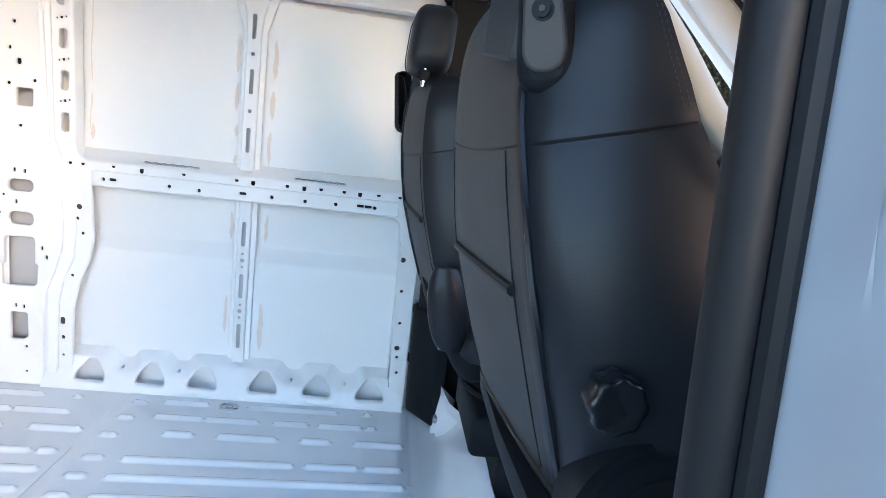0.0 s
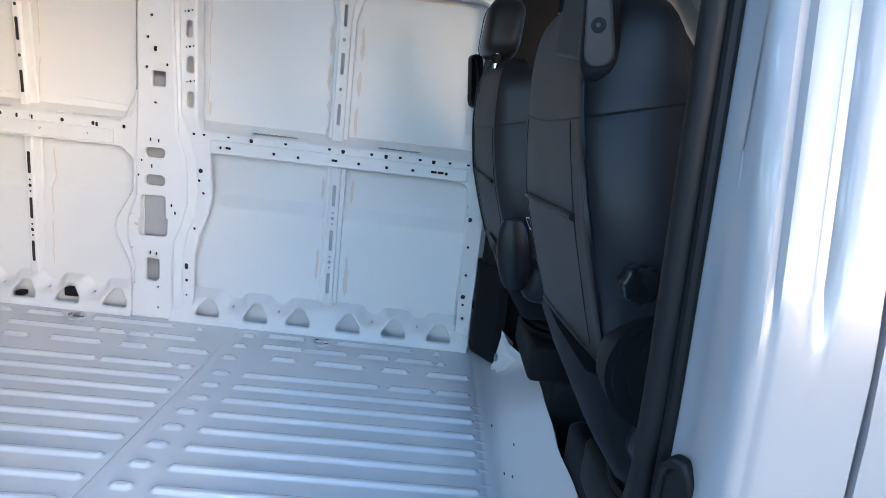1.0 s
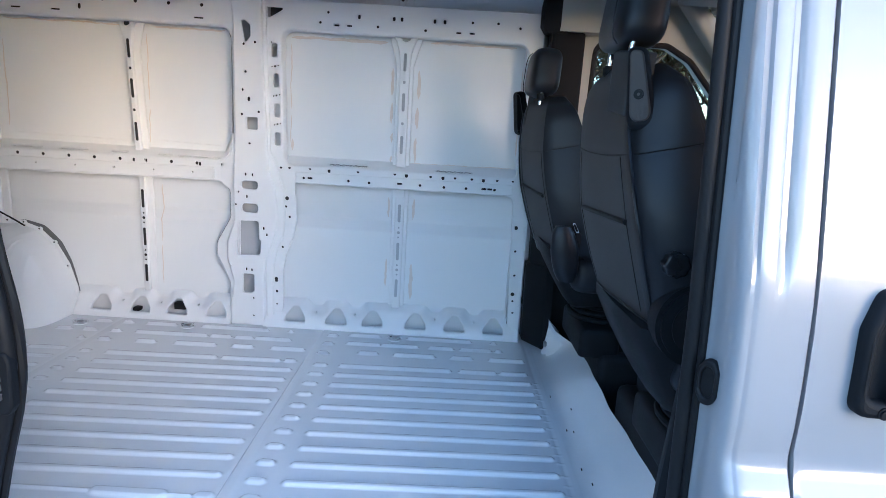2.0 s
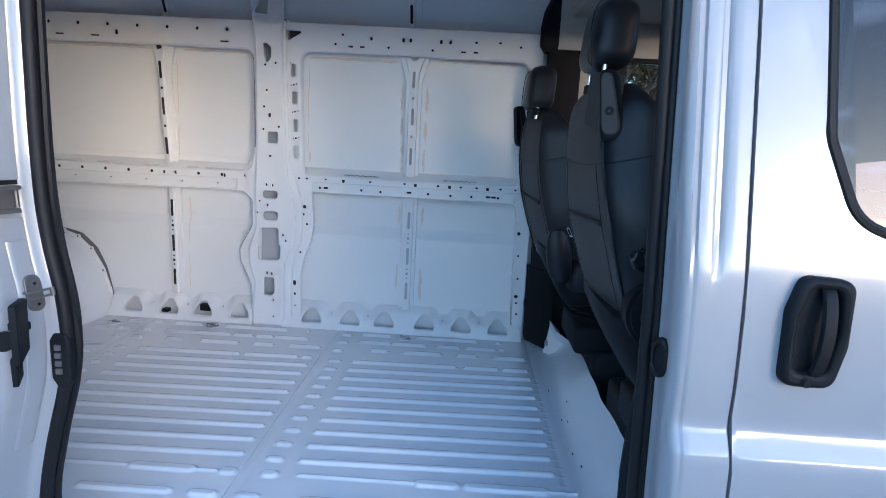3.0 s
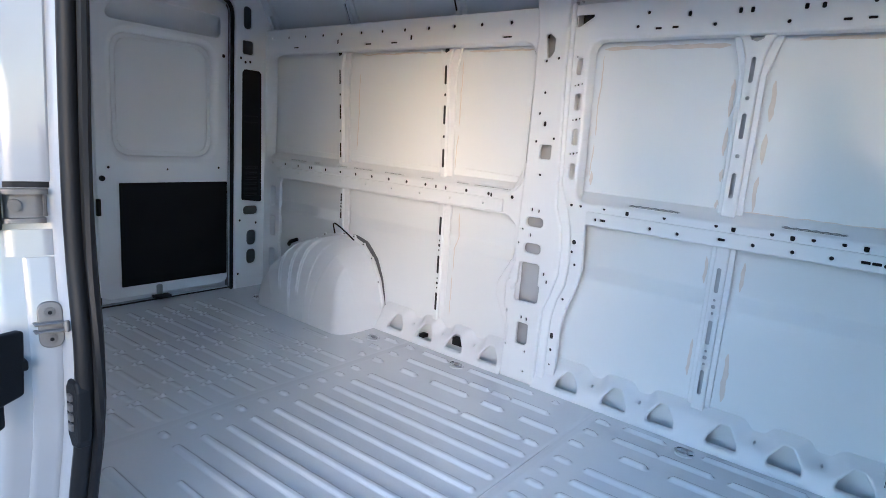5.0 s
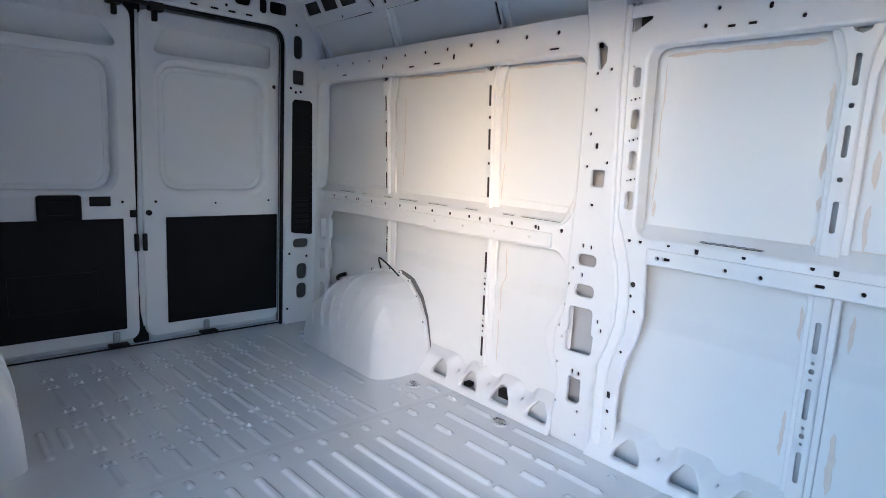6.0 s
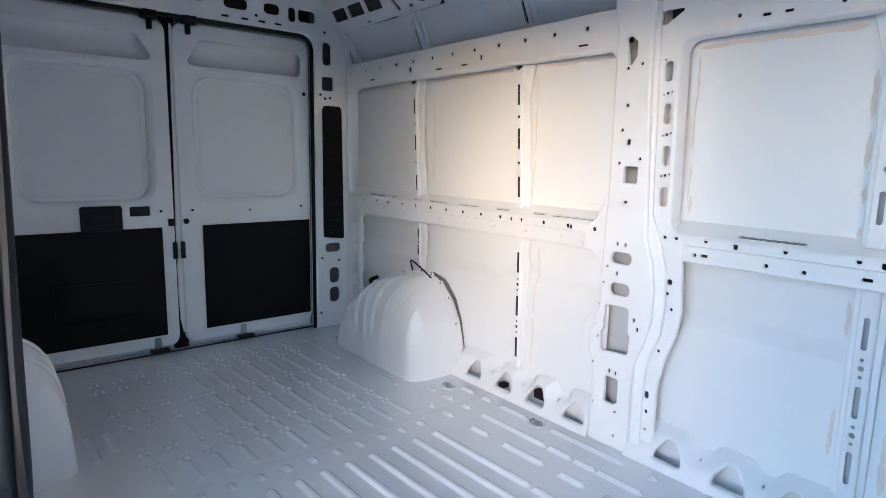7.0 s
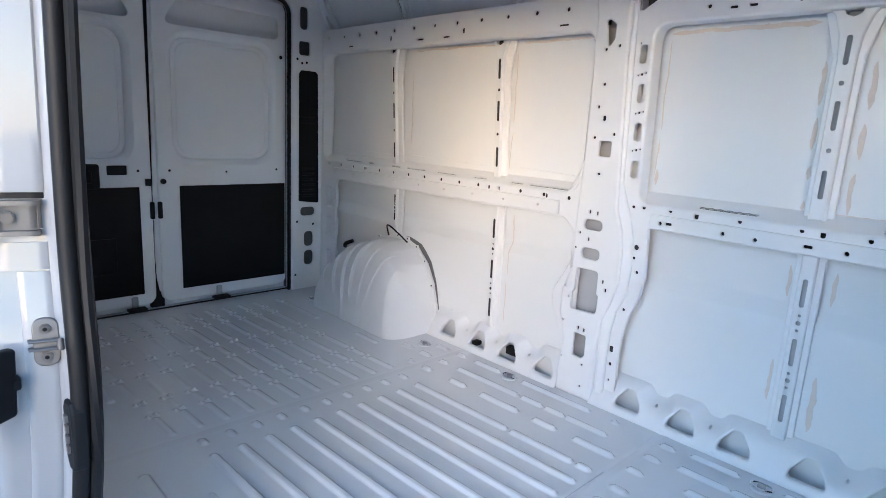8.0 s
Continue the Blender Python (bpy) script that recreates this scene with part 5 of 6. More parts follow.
for z in sorted([-0.45 + k * 2.08 / 59 for k in range(60)] + [0.43, 0.4425, 0.455, 0.4625, 0.47, 0.48, 0.4875, 0.496, 0.505, 0.5115, 0.518, 0.525, 0.532, 0.545, 0.558, 0.572, 0.585, 0.62]):
    s = skin_y(z)
    g = max(0.0, min(1.0, (z - 0.815) / 0.02))
    prof = [(1.50, -1.66), (1.43, -1.72), (1.378, -1.762), (1.357, -1.785), (1.364, -1.806), (1.372, -1.816), (1.375, -1.845), (1.376, s + 0.034), (1.378, s + 0.020), (1.383, s + 0.009), (1.390, s + 0.004),
            (1.395, s + 0.004 + 0.004 * g), (1.398, s + 0.003 + 0.005 * g), (1.4005, s + 0.001), (1.405, s), (1.416, s), (1.4235, s), (1.427, s + 0.002 * g), (1.431, s + 0.008 * g), (1.440, s + 0.009 * g), (1.4445, s + 0.003 * g), (1.449, s), (1.465, s), (1.484, s), (1.487, s + 0.003), (1.488, s + 0.04)]
    rows.append([(lean_in(x, z), y, z) for x, y in prof])
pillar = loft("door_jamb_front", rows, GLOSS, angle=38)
tagged(pillar, "white painted front jamb and pillar of the sliding door opening", "door frame", kind="structure")
rows = []
for k in range(40):
    z = -0.3 + k * 1.9 / 39
    wd = 0.035 * max(0, min(1, (0.70 - z) / 0.35)) - 0.006
    rows.append([(1.371 - wd, -1.735, z), (1.362 - wd, -1.760, z), (1.360 - wd, -1.774, z), (1.356, -1.786, z), (1.368, -1.776, z), (1.41, -1.725, z)])
    rows[-1] = [(lean_in(x, zz), y, zz) for x, y, zz in rows[-1]]
loft("pillar_trim", rows, TRIM, pillar, "black grained plastic trim strip", angle=50)
V, F = tube([(lean_in(1.353, -0.3 + 0.05 * k), -1.800, -0.3 + 0.05 * k) for k in range(39)], 0.0135, 10)
mesh_ob("door_seal", V, F, RUBBER, pillar, "black rubber bulb seal")
V, F = tube([(lean_in(1.366, -0.3 + 0.05 * k), -1.812, -0.3 + 0.05 * k) for k in range(39)], 0.007, 8)
mesh_ob("seal_lip", V, F, RUBBER, pillar)
bf = base("door_buffer", 1.378, -1.838, 0.628)
bt = Matrix.Translation((1.377, -1.846, 0.628)) @ Matrix.Rotation(radians(34), 4, "Z")
bo = round_poly([(-0.008, -0.040), (0.008, -0.040), (0.019, -0.022), (0.019, 0.022), (0.008, 0.040), (-0.008, 0.040), (-0.019, 0.022), (-0.019, -0.022)], 0.012, 4)
bi = [(u * 0.62, v * 0.66) for u, v in bo]
under(sheet("rim", bo, [(bi, 0.004, 0.007)], lambda u, v, d: bt @ Vector((d - 0.009, -u, v)), 0.012, RUBBER, bevel=0.005), bf)
under(sheet("dish", grow(bi, 0.002), [], lambda u, v, d: bt @ Vector((d - 0.003, -u, v)), 0.004, RUBBER, bevel=0.002), bf)
tagged(bf, "black oval rubber buffer plugged in the white jamb", "buffer")

# ---- front passenger door ----
door = base("cab_door", 2.0, -1.9, 0.5)


def door_put(u, v, d):
    return (lean(u, v), skin_y(v) + d, v)


win = round_poly([(1.615, 1.50), (1.622, 1.06), (1.675, 0.918), (1.80, 0.872), (2.55, 0.855), (2.45, 1.02), (2.02, 1.50)], [0.05, 0.10, 0.09, 0.05, 0.05, 0.05, 0.08], 6)
edge = [(1.4925, z) for z in np.linspace(-0.42, 0.44, 8)] + [(1.4925, 0.49), (1.4925, 0.54)] + [(1.4925, z) for z in np.linspace(0.62, 1.55, 9)]
outl = edge + [(2.0, 1.55), (2.45, 1.08), (2.60, 0.9), (2.62, -0.42)]
# the door skin is cut in level strips so that it follows the body's curve
from mathutils.geometry import delaunay_2d_cdt
wv = grow(win, 0.004)
v2, e2 = [], []
for lp in (outl, wv):
    s = len(v2)
    v2 += [Vector(p) for p in lp]
    e2 += [(s + i, s + (i + 1) % len(lp)) for i in range(len(lp))]
for i in range(18):
    for z in [-0.41 + j * 0.055 for j in range(36)] + [0.43, 0.4425, 0.455, 0.4625, 0.471, 0.480, 0.4875, 0.496, 0.505, 0.5115, 0.518, 0.5255, 0.532, 0.545, 0.558, 0.572, 0.585, 0.62]:
        v2.append(Vector((1.505 + i * 0.0635, z)))
vo, _, fo, _, _, _ = delaunay_2d_cdt(v2, e2, [], 0, 1e-6)
keep = []
for f in fo:
    c = (sum(vo[i].x for i in f) / 3, sum(vo[i].y for i in f) / 3)
    if inside(c, outl) and not inside(c, wv):
        keep.append(tuple(f))
V = [door_put(p.x, p.y, 0) for p in vo]
for lp in (outl, wv):
    s = len(V)
    V += [door_put(p[0], p[1], 0) for p in lp] + [door_put(p[0], p[1], 0.03) for p in lp]
    n = len(lp)
    keep += [(s + k, s + (k + 1) % n, s + n + (k + 1) % n, s + n + k) for k in range(n)]
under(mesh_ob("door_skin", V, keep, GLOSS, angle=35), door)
V, F = tube([door_put(p[0], p[1], 0.004) for p in win], 0.011, 8, True)
under(mesh_ob("window_seal", V, F, RUBBER, label="black rubber window surround"), door)
n = len(win)
under(mesh_ob("window_glass", [door_put(p[0], p[1], 0.012) for p in win], [tuple(range(n))], TINT, smooth=False, label="tinted side window"), door).visible_shadow = False
under(part("inner_trim", box_bm(1.56, -1.83, -0.35, 2.6, -1.78, 0.83, 0.01), TRIM), door)
# handle: black dished plate with a vertical pull
hx, hz = 1.612, 0.715


def narrow(pts):
    return [(hx + (u - hx) * 0.80, v) for u, v in pts]


plate = round_poly(narrow([(hx - 0.068, hz - 0.098), (hx + 0.048, hz - 0.10), (hx + 0.072, hz - 0.02), (hx + 0.075, hz + 0.10), (hx - 0.04, hz + 0.105), (hx - 0.066, hz + 0.04)]), [0.025, 0.03, 0.04, 0.025, 0.03, 0.04], 5)
dish = round_poly(narrow([(hx - 0.045, hz - 0.07), (hx + 0.028, hz - 0.072), (hx + 0.048, hz), (hx + 0.045, hz + 0.082), (hx - 0.02, hz + 0.085), (hx - 0.042, hz + 0.03)]), [0.02, 0.02, 0.03, 0.02, 0.02, 0.03], 5)
hp = under(sheet("handle_plate", plate, [(dish, 0.012, 0.022)], lambda u, v, d: (lean(u, v), skin_y(v) - 0.024 + d, v), 0.024, TRIM, label="black plastic door handle plate", bevel=0.010), door)
under(sheet("dish", grow(dish, 0.004), [], lambda u, v, d: (lean(u, v), skin_y(v) - 0.005 + d, v), 0.004, TRIM), hp)
rows = []
for k in range(15):
    q = k / 14
    z = hz - 0.088 + 0.178 * q
    x = lean(hx + 0.004 + 0.012 * q, z)
    y = skin_y(z) - 0.006 - 0.030 * math.sin(math.pi * q) ** 0.6
    rows.append([(x - 0.013, y + 0.004, z), (x - 0.010, y - 0.003, z), (x, y - 0.005, z), (x + 0.010, y - 0.003, z), (x + 0.013, y + 0.004, z), (x + 0.010, y + 0.010, z), (x - 0.010, y + 0.010, z)])
under(loft("pull", rows, TRIM, angle=50), hp)
under(part("lock", cyl_bm((hx - 0.002, skin_y(hz) - 0.016, hz - 0.087), (hx - 0.002, skin_y(hz) - 0.03, hz - 0.087), 0.010, 14, bevel=0.003), TRIM), hp)
tagged(door, "closed glossy white cab door with black handle and tinted window", "car door", kind="thing")
loft("gap_seal", [[(lean(1.484, z), skin_y(z) + 0.02, z), (lean(1.500, z), skin_y(z) + 0.02, z), (lean(1.500, z), -1.78, z), (lean(1.484, z), -1.78, z)] for z in np.linspace(-0.42, 1.55, 20)], RUBBER, pillar, "dark door gap")

rows = [[(a, skin_y(z) + 0.002, z), (b, skin_y(z) + 0.03, z), (b, skin_y(z) + 0.06, z), (a, skin_y(z) + 0.05, z)] for z, a, b in ((0.86, 2.62, 2.84), (0.92, 2.60, 2.78), (1.08, 2.455, 2.62), (1.30, 2.245, 2.40), (1.55, 2.005, 2.14), (1.64, 1.93, 2.06))]
loft("windscreen_pillar", rows, GLOSS, pillar)

# front wing and bonnet side, plain
rows = []
for x in np.linspace(2.63, 3.5, 8):
    f = (x - 2.63) / 0.87
    rows.append([(x, skin_y(0.0) + 0.25 * f * f, -0.4), (x, skin_y(0.3) + 0.25 * f * f, 0.3), (x, skin_y(0.6) + 0.3 * f * f, 0.72 - 0.35 * f), (x, -1.5, 0.86 - 0.4 * f), (x, CENTRE, 0.9 - 0.42 * f), (x, -0.39, 0.86 - 0.4 * f), (x, 0.0, 0.6 - 0.3 * f), (x, 0.03, -0.4)])
tagged(loft("bonnet", rows, GLOSS, closed=False), "glossy white short bonnet of the van", "bonnet", kind="structure")

# ---- cab shell, driver's side ----
wall_east = base("wall_east", 2.0, 0.05, 0.5)
cw = round_poly([(1.545, 0.93), (2.36, 0.92), (2.18, 1.15), (1.98, 1.372), (1.87, 1.432), (1.552, 1.432)], [0.05, 0.04, 0.10, 0.10, 0.06, 0.06], 6)
under(sheet("driver_door_inner", [(1.36, -0.4), (2.66, -0.4), (2.66, 0.90), (1.97, 1.62), (1.36, 1.62)], [(cw, 0.012, 0.07)], wall_put(0.02), 0.08, BEIGE, label="pale grey door trim"), wall_east)
V, F = tube([(u, 0.028, v) for u, v in grow(cw, 0.006)], 0.014, 8, True)
under(mesh_ob("window_seal", V, F, RUBBER), wall_east)
under(mesh_ob("driver_window", [(u, 0.07, v) for u, v in cw], [tuple(range(len(cw)))], GLASS, smooth=False, label="clear driver's window"), wall_east).visible_shadow = False
under(part("door_card", box_bm(1.42, -0.03, -0.15, 2.6, 0.015, 0.88, 0.015), TRIM, label="black door card"), wall_east)
tagged(wall_east, "driver's door and window seen across the cab", "car door", kind="structure")

# driver's side pillar: black lower panel, black upper cover, pale trim
bp = base("belt_pillar", 1.36, -0.06, 0.03)
rows = []
for z, x0, y1 in ((0.022, 1.326, -0.16), (0.03, 1.322, -0.168), (0.385, 1.316, -0.115), (0.405, 1.318, -0.11), (0.41, 1.332, -0.10), (0.60, 1.328, -0.07), (0.80, 1.325, -0.04), (0.95, 1.325, -0.03), (1.46, 1.33, -0.02)):
    rows.append([(x0, 0.02, z), (x0, -0.045, z), (x0 + 0.004, -0.052, z), (1.405, y1, z), (1.44, y1 + 0.005, z), (1.46, 0.02, z)])
under(loft("lower_cover", rows, TRIM, label="black plastic pillar cover", angle=25), bp)
for z in (0.20, 0.385):
    under(part("clip", box_bm(1.311, -0.03, z, 1.322, -0.012, z + 0.03, 0.002), RUBBER), bp)
under(part("belt_cover", box_bm(1.335, -0.055, 0.90, 1.485, 0.012, 1.462, 0.015, 3), TRIM, label="black belt reel cover"), bp)
rows = [[(1.29 + dx, 0.03, z), (1.285 + dx, -0.02, z), (1.30 + dx, -0.05, z), (1.40, -0.06, z), (1.42, 0.03, z)] for z, dx in ((1.45, 0.02), (1.48, 0), (1.56, 0), (1.63, 0.01), (1.72, 0.05))]
under(loft("upper_cover", rows, TRIM, label="black upper pillar cover"), bp)
rows = [[(1.33, 0.03, z), (1.33, -0.04, z), (1.40, -0.07, z), (1.60, -0.07 - w, z), (1.60, 0.03, z)] for z, w in ((1.46, 0.0), (1.55, 0.0), (1.66, 0.05), (1.85, 0.2))]
under(loft("pale_trim", rows, BEIGE, label="pale grey pillar trim"), bp)
tagged(bp, "black plastic pillar cover beside the driver's seat", "pillar trim", kind="structure")

# cab roof, windscreen, dashboard
hl = part("cab_ceiling", box_bm(1.42, -1.80, 1.60, 2.08, 0.02, 1.66, 0.02), LINER)
tagged(hl, "grey headliner over the cab", "ceiling", kind="structure")
bulk = part("roof_bulkhead", box_bm(1.41, -1.79, 1.64, 1.45, 0.0, 1.93, 0.01), LINER)
tagged(bulk, "grey panel between the high roof and the cab", "panel", kind="structure")
ws = base("windscreen", 2.5, CENTRE, 1.2)
A, B = Vector((2.03, 0, 1.60)), Vector((2.76, 0, 0.90))
g = [(A.x, 0.0, A.z), (A.x, -1.86, A.z), (B.x, -1.88, B.z), (B.x, 0.0, B.z)]
under(mesh_ob("glass", g, [(0, 1, 2, 3)], GLASS, smooth=False, label="clear windscreen"), ws).visible_shadow = False
for y in (-0.02, -1.87):
    o = 0.015 if y > -1 else -0.015
    V, F = tube([(1.90, y - o * 2, 1.63), (2.115, y - o, 1.40), (2.285, y, 1.20), (2.62, y + o, 0.91)], [(0.035, 0.05), (0.055, 0.05), (0.055, 0.055), (0.06, 0.07)], 12)
    under(mesh_ob("pillar_trim", V, F, BEIGE, label="pale grey windscreen pillar"), ws)
V, F = tube([(2.05, -0.02, 1.60), (2.05, -1.86, 1.60)], 0.03, 8)
under(mesh_ob("header", V, F, LINER), ws)
tagged(ws, "wide sloping windscreen with pale pillars", "windscreen", kind="structure")
for y0 in (-0.50, -1.38):
    vs = base("sun_visor", 2.05, y0, 1.55)
    bm = box_bm(1.78, y0 - 0.22, 1.545, 2.01, y0 + 0.22, 1.57, 0.012, 3)
    under(part("flap", bm, BEIGE), vs)
    V, F = tube([(2.01, y0 - 0.2, 1.565), (2.01, y0 + 0.22, 1.565)], 0.007, 8)
    under(mesh_ob("rod", V, F, TRIM), vs)
    tagged(vs, "pale grey sun visor folded up under the headliner", "sun visor", "sun visors")
rows = []
for y in np.linspace(-1.82, -0.05, 12):
    c = 0.03 * math.cos((y - CENTRE) * 3)
    rows.append([(2.95, y, 0.88), (2.55, y, 0.88), (2.38 - c, y, 0.84), (2.30 - c, y, 0.74), (2.34 - c, y, 0.50), (2.42, y, 0.30), (2.55, y, 0.0), (2.95, y, -0.1)])
dash = loft("dashboard", rows, TRIM, angle=60)
tagged(dash, "black grained plastic dashboard across the cab", "dashboard", kind="thing")
cf = part("cab_floor", box_bm(1.38, -1.80, -0.16, 2.95, 0.04, -0.11, 0.01), RUBBER)
tagged(cf, "black rubber cab floor mat", "floor", kind="structure")
sw = base("steering_wheel", 2.09, -0.52, 0.93)
tilt = Matrix.Translation((2.09, -0.52, 0.93)) @ Matrix.Rotation(radians(-58), 4, "Y")
V, F = tube([tilt @ Vector((0.19 * math.cos(a), 0.19 * math.sin(a), 0)) for a in [2 * math.pi * i / 40 for i in range(40)]], 0.015, 10, True)
under(mesh_ob("rim", V, F, LEATHER), sw)
bm = bmesh.new()
bmesh.ops.create_uvsphere(bm, u_segments=16, v_segments=8, radius=1)
bmesh.ops.transform(bm, matrix=tilt @ Matrix.Diagonal((0.075, 0.085, 0.03, 1)), verts=bm.verts)
under(part("hub", bm, TRIM), sw)
for a in (0.1, math.pi - 0.1, -math.pi / 2):
    V, F = tube([tilt @ Vector((0.06 * math.cos(a + math.pi / 2), 0.06 * math.sin(a + math.pi / 2), 0)), tilt @ Vector((0.185 * math.cos(a + math.pi / 2), 0.185 * math.sin(a + math.pi / 2), 0))], (0.008, 0.018), 8)
    under(mesh_ob("spoke", V, F, TRIM), sw)
tagged(sw, "black leather-rimmed steering wheel on the driver's side", "steering wheel")

# ---- seats ----
BACK_X = [(0.56, 1.402), (0.62, 1.380), (0.70, 1.352), (0.83, 1.314), (0.93, 1.297), (1.0, 1.290), (1.08, 1.288), (1.13, 1.292), (1.155, 1.299), (1.172, 1.311), (1.183, 1.330)]
HALF = [(0.56, 0.16), (0.60, 0.195), (0.70, 0.218), (0.83, 0.222), (0.92, 0.198), (0.98, 0.172), (1.03, 0.150), (1.08, 0.138), (1.12, 0.126), (1.15, 0.110), (1.17, 0.088), (1.183, 0.05)]
HALF_IN = [(0.56, 0.16), (0.60, 0.195), (0.70, 0.218), (0.83, 0.215), (0.92, 0.190), (0.98, 0.176), (1.08, 0.175), (1.12, 0.166), (1.15, 0.142), (1.17, 0.105), (1.183, 0.05)]
FRONT = [(0.56, 0.20), (0.62, 0.25), (0.75, 0.274), (0.85, 0.264), (0.92, 0.244), (0.98, 0.222), (1.04, 0.214), (1.09, 0.208), (1.13, 0.198), (1.155, 0.176), (1.172, 0.142), (1.183, 0.09)]
DEEP = [(0.56, 0.13), (0.62, 0.18), (0.80, 0.20), (0.90, 0.178), (0.935, 0.162), (0.984, 0.142), (1.02, 0.134), (1.066, 0.122), (1.12, 0.102), (1.15, 0.080), (1.17, 0.056), (1.183, 0.024)]


def seat(yc, s, dx, dz, skew, ped, name_label):
    """A van seat seen from behind; s = -1 puts its outer side towards the door opening."""
    st = base("seat", 1.6 + dx, yc, -0.11)
    Z = [0.56, 0.575, 0.60, 0.63, 0.68, 0.74, 0.80, 0.86, 0.92, 0.965, 0.979, 0.984, 0.989, 1.003, 1.03, 1.06, 1.09, 1.112, 1.132, 1.148, 1.16, 1.169, 1.176, 1.181, 1.184]

    def smooth_at(tab, z):
        return (lerp_table(tab, z - 0.015) + 2 * lerp_table(tab, z) + lerp_table(tab, z + 0.015)) / 4
    rows = []
    for z in Z:
        xb, hw, dp = smooth_at(BACK_X, z) + dx, smooth_at(HALF, z), smooth_at(DEEP, z)
        cut = 0.0008 if abs(z - 0.984) < 0.002 else 0.0
        tilt_z = 0.26 * math.exp(-((z - 0.984) / 0.09) ** 2)
        row, hi = [], smooth_at(HALF_IN, z)
        for u in np.linspace(-1, 1, 13):                   # back, inner side to outer side
            row.append((xb + skew * u + 0.007 * abs(u) ** 3 + cut, yc + s * u * (hw if u > 0 else hi), z + dz))
        fw = smooth_at(FRONT, z)
        for q in np.linspace(0.0, 1, 9)[1:]:               # outer side
            puff = 0.010 * math.sin(math.pi * q)
            row.append((xb + skew + 0.012 + q * dp, yc + s * (hw + (fw - hw) * q ** 0.6 + 0.004 - cut + puff), z + dz + tilt_z * q * dp))
        for u in np.linspace(1, -1, 9):                    # front
            row.append((xb + skew * u + dp + 0.016 - 0.03 * math.cos(u * math.pi / 2), yc + s * u * fw * 0.94, z + dz + tilt_z * dp))
        for q in np.linspace(1, 0, 9)[:-1]:                # inner side
            row.append((xb - skew + 0.012 + q * dp, yc - s * (hi + (fw - hi) * q ** 0.6 + 0.004 - cut), z + dz + tilt_z * q * dp))
        rows.append(row)
    body = under(loft("backrest", rows, LEATHER, pick=lambda i, k: not 0 <= k < 11, angle=60), st)
    under(loft("back_panel", rows, GREYV, pick=lambda i, k: 0 <= k < 11, caps=False, angle=60, label="charcoal vinyl back panel"), st)

    def on_back(u, z, out=0.002):
        hw = smooth_at(HALF if u > 0 else HALF_IN, z)
        return (smooth_at(BACK_X, z) + dx + skew * u + 0.007 * abs(u) ** 3 - out, yc + s * u * hw, z + dz)
    for u in (0.985,):
        V, F = tube([on_back(u, z, 0.0015) for z in np.linspace(0.60, 1.12, 24)], 0.0045, 6)
        under(mesh_ob("piping", V, F, LEATHER), st)
    V, F = tube([on_back(u, 0.984 - 0.010 * (1 - u * u), 0.0003) for u in np.linspace(-1, 1, 16)], 0.0014, 6)
    under(mesh_ob("seam", V, F, RUBBER), st)
    for u in (-0.90, 0.70):
        V, F = tube([on_back(u, z, 0.0003) for z in np.linspace(0.62, 0.975, 20)], 0.0011, 6)
        under(mesh_ob("seam", V, F, RUBBER), st)
    V, F = tube([on_back(u, 0.826 + 0.006 * u, 0.001) for u in np.linspace(-0.80, 0.70, 12)], (0.0065, 0.007), 8)
    under(mesh_ob("pocket_slit", V, F, RUBBER, label="dark open back pocket slit"), st)
    V, F = tube([on_back(u, 0.603, 0.001) for u in np.linspace(-0.95, 0.95, 10)], 0.004, 6)
    under(mesh_ob("lower_piping", V, F, LEATHER), st)
    for e in (1, -1):                                      # the same seam across both bolsters
        hw, fw, dp = smooth_at(HALF if e > 0 else HALF_IN, 0.984), smooth_at(FRONT, 0.984), smooth_at(DEEP, 0.984)
        pts = []
        for q in np.linspace(0.0, 0.97, 14):
            puff = 0.010 * math.sin(math.pi * q) if e > 0 else 0.0
            pts.append((smooth_at(BACK_X, 0.984) + dx + e * skew + 0.012 + q * dp, yc + e * s * (hw + (fw - hw) * q ** 0.6 + 0.0042 + puff), 0.984 + dz + 0.26 * q * dp))
        V, F = tube(pts, 0.0017, 6)
        under(mesh_ob("seam", V, F, RUBBER), st)
    # double stitch line up the outer shoulder
    V, F = [], []
    for q in (0.91, 0.955):
        pts = []
        for z in np.linspace(1.0, 1.165, 120):
            hw, xb, dp = smooth_at(HALF, z), smooth_at(BACK_X, z) + dx, smooth_at(DEEP, z)
            tz = 0.26 * math.exp(-((z - 0.984) / 0.09) ** 2) * q * dp
            pts.append((xb + skew + 0.012 + q * dp, yc + s * (hw + (smooth_at(FRONT, z) - hw) * q ** 0.6 + 0.0045 + 0.010 * math.sin(math.pi * q)), z + dz + tz))
        for a in range(0, 114, 6):
            v, f = tube(pts[a:a + 4], 0.00045, 4)
            o = len(V)
            V += v
            F += [tuple(i + o for i in g) for g in f]
    under(mesh_ob("stitching", V, F, STITCH), st)
    # head restraint: a soft box with a seam
    rows = []
    hx, hy = (1.324 if s < 0 else 1.315) + dx, yc + s * 0.012
    h0 = (1.212 if s < 0 else 1.180) + dz
    for q in np.linspace(0, 1, 17):
        r = max(0.05, 1 - abs(2 * q - 1) ** 5) ** 0.45
        w = (0.126 - 0.020 * q) * r
        d = (0.060 - 0.004 * q) * r
        rows.append([(hx + 0.014 * q + math.copysign(abs(math.cos(t)) ** 0.5, math.cos(t)) * d, hy + math.copysign(abs(math.sin(t)) ** 0.5, math.sin(t)) * w, h0 + 0.185 * q) for t in [2 * math.pi * i / 36 for i in range(36)]])
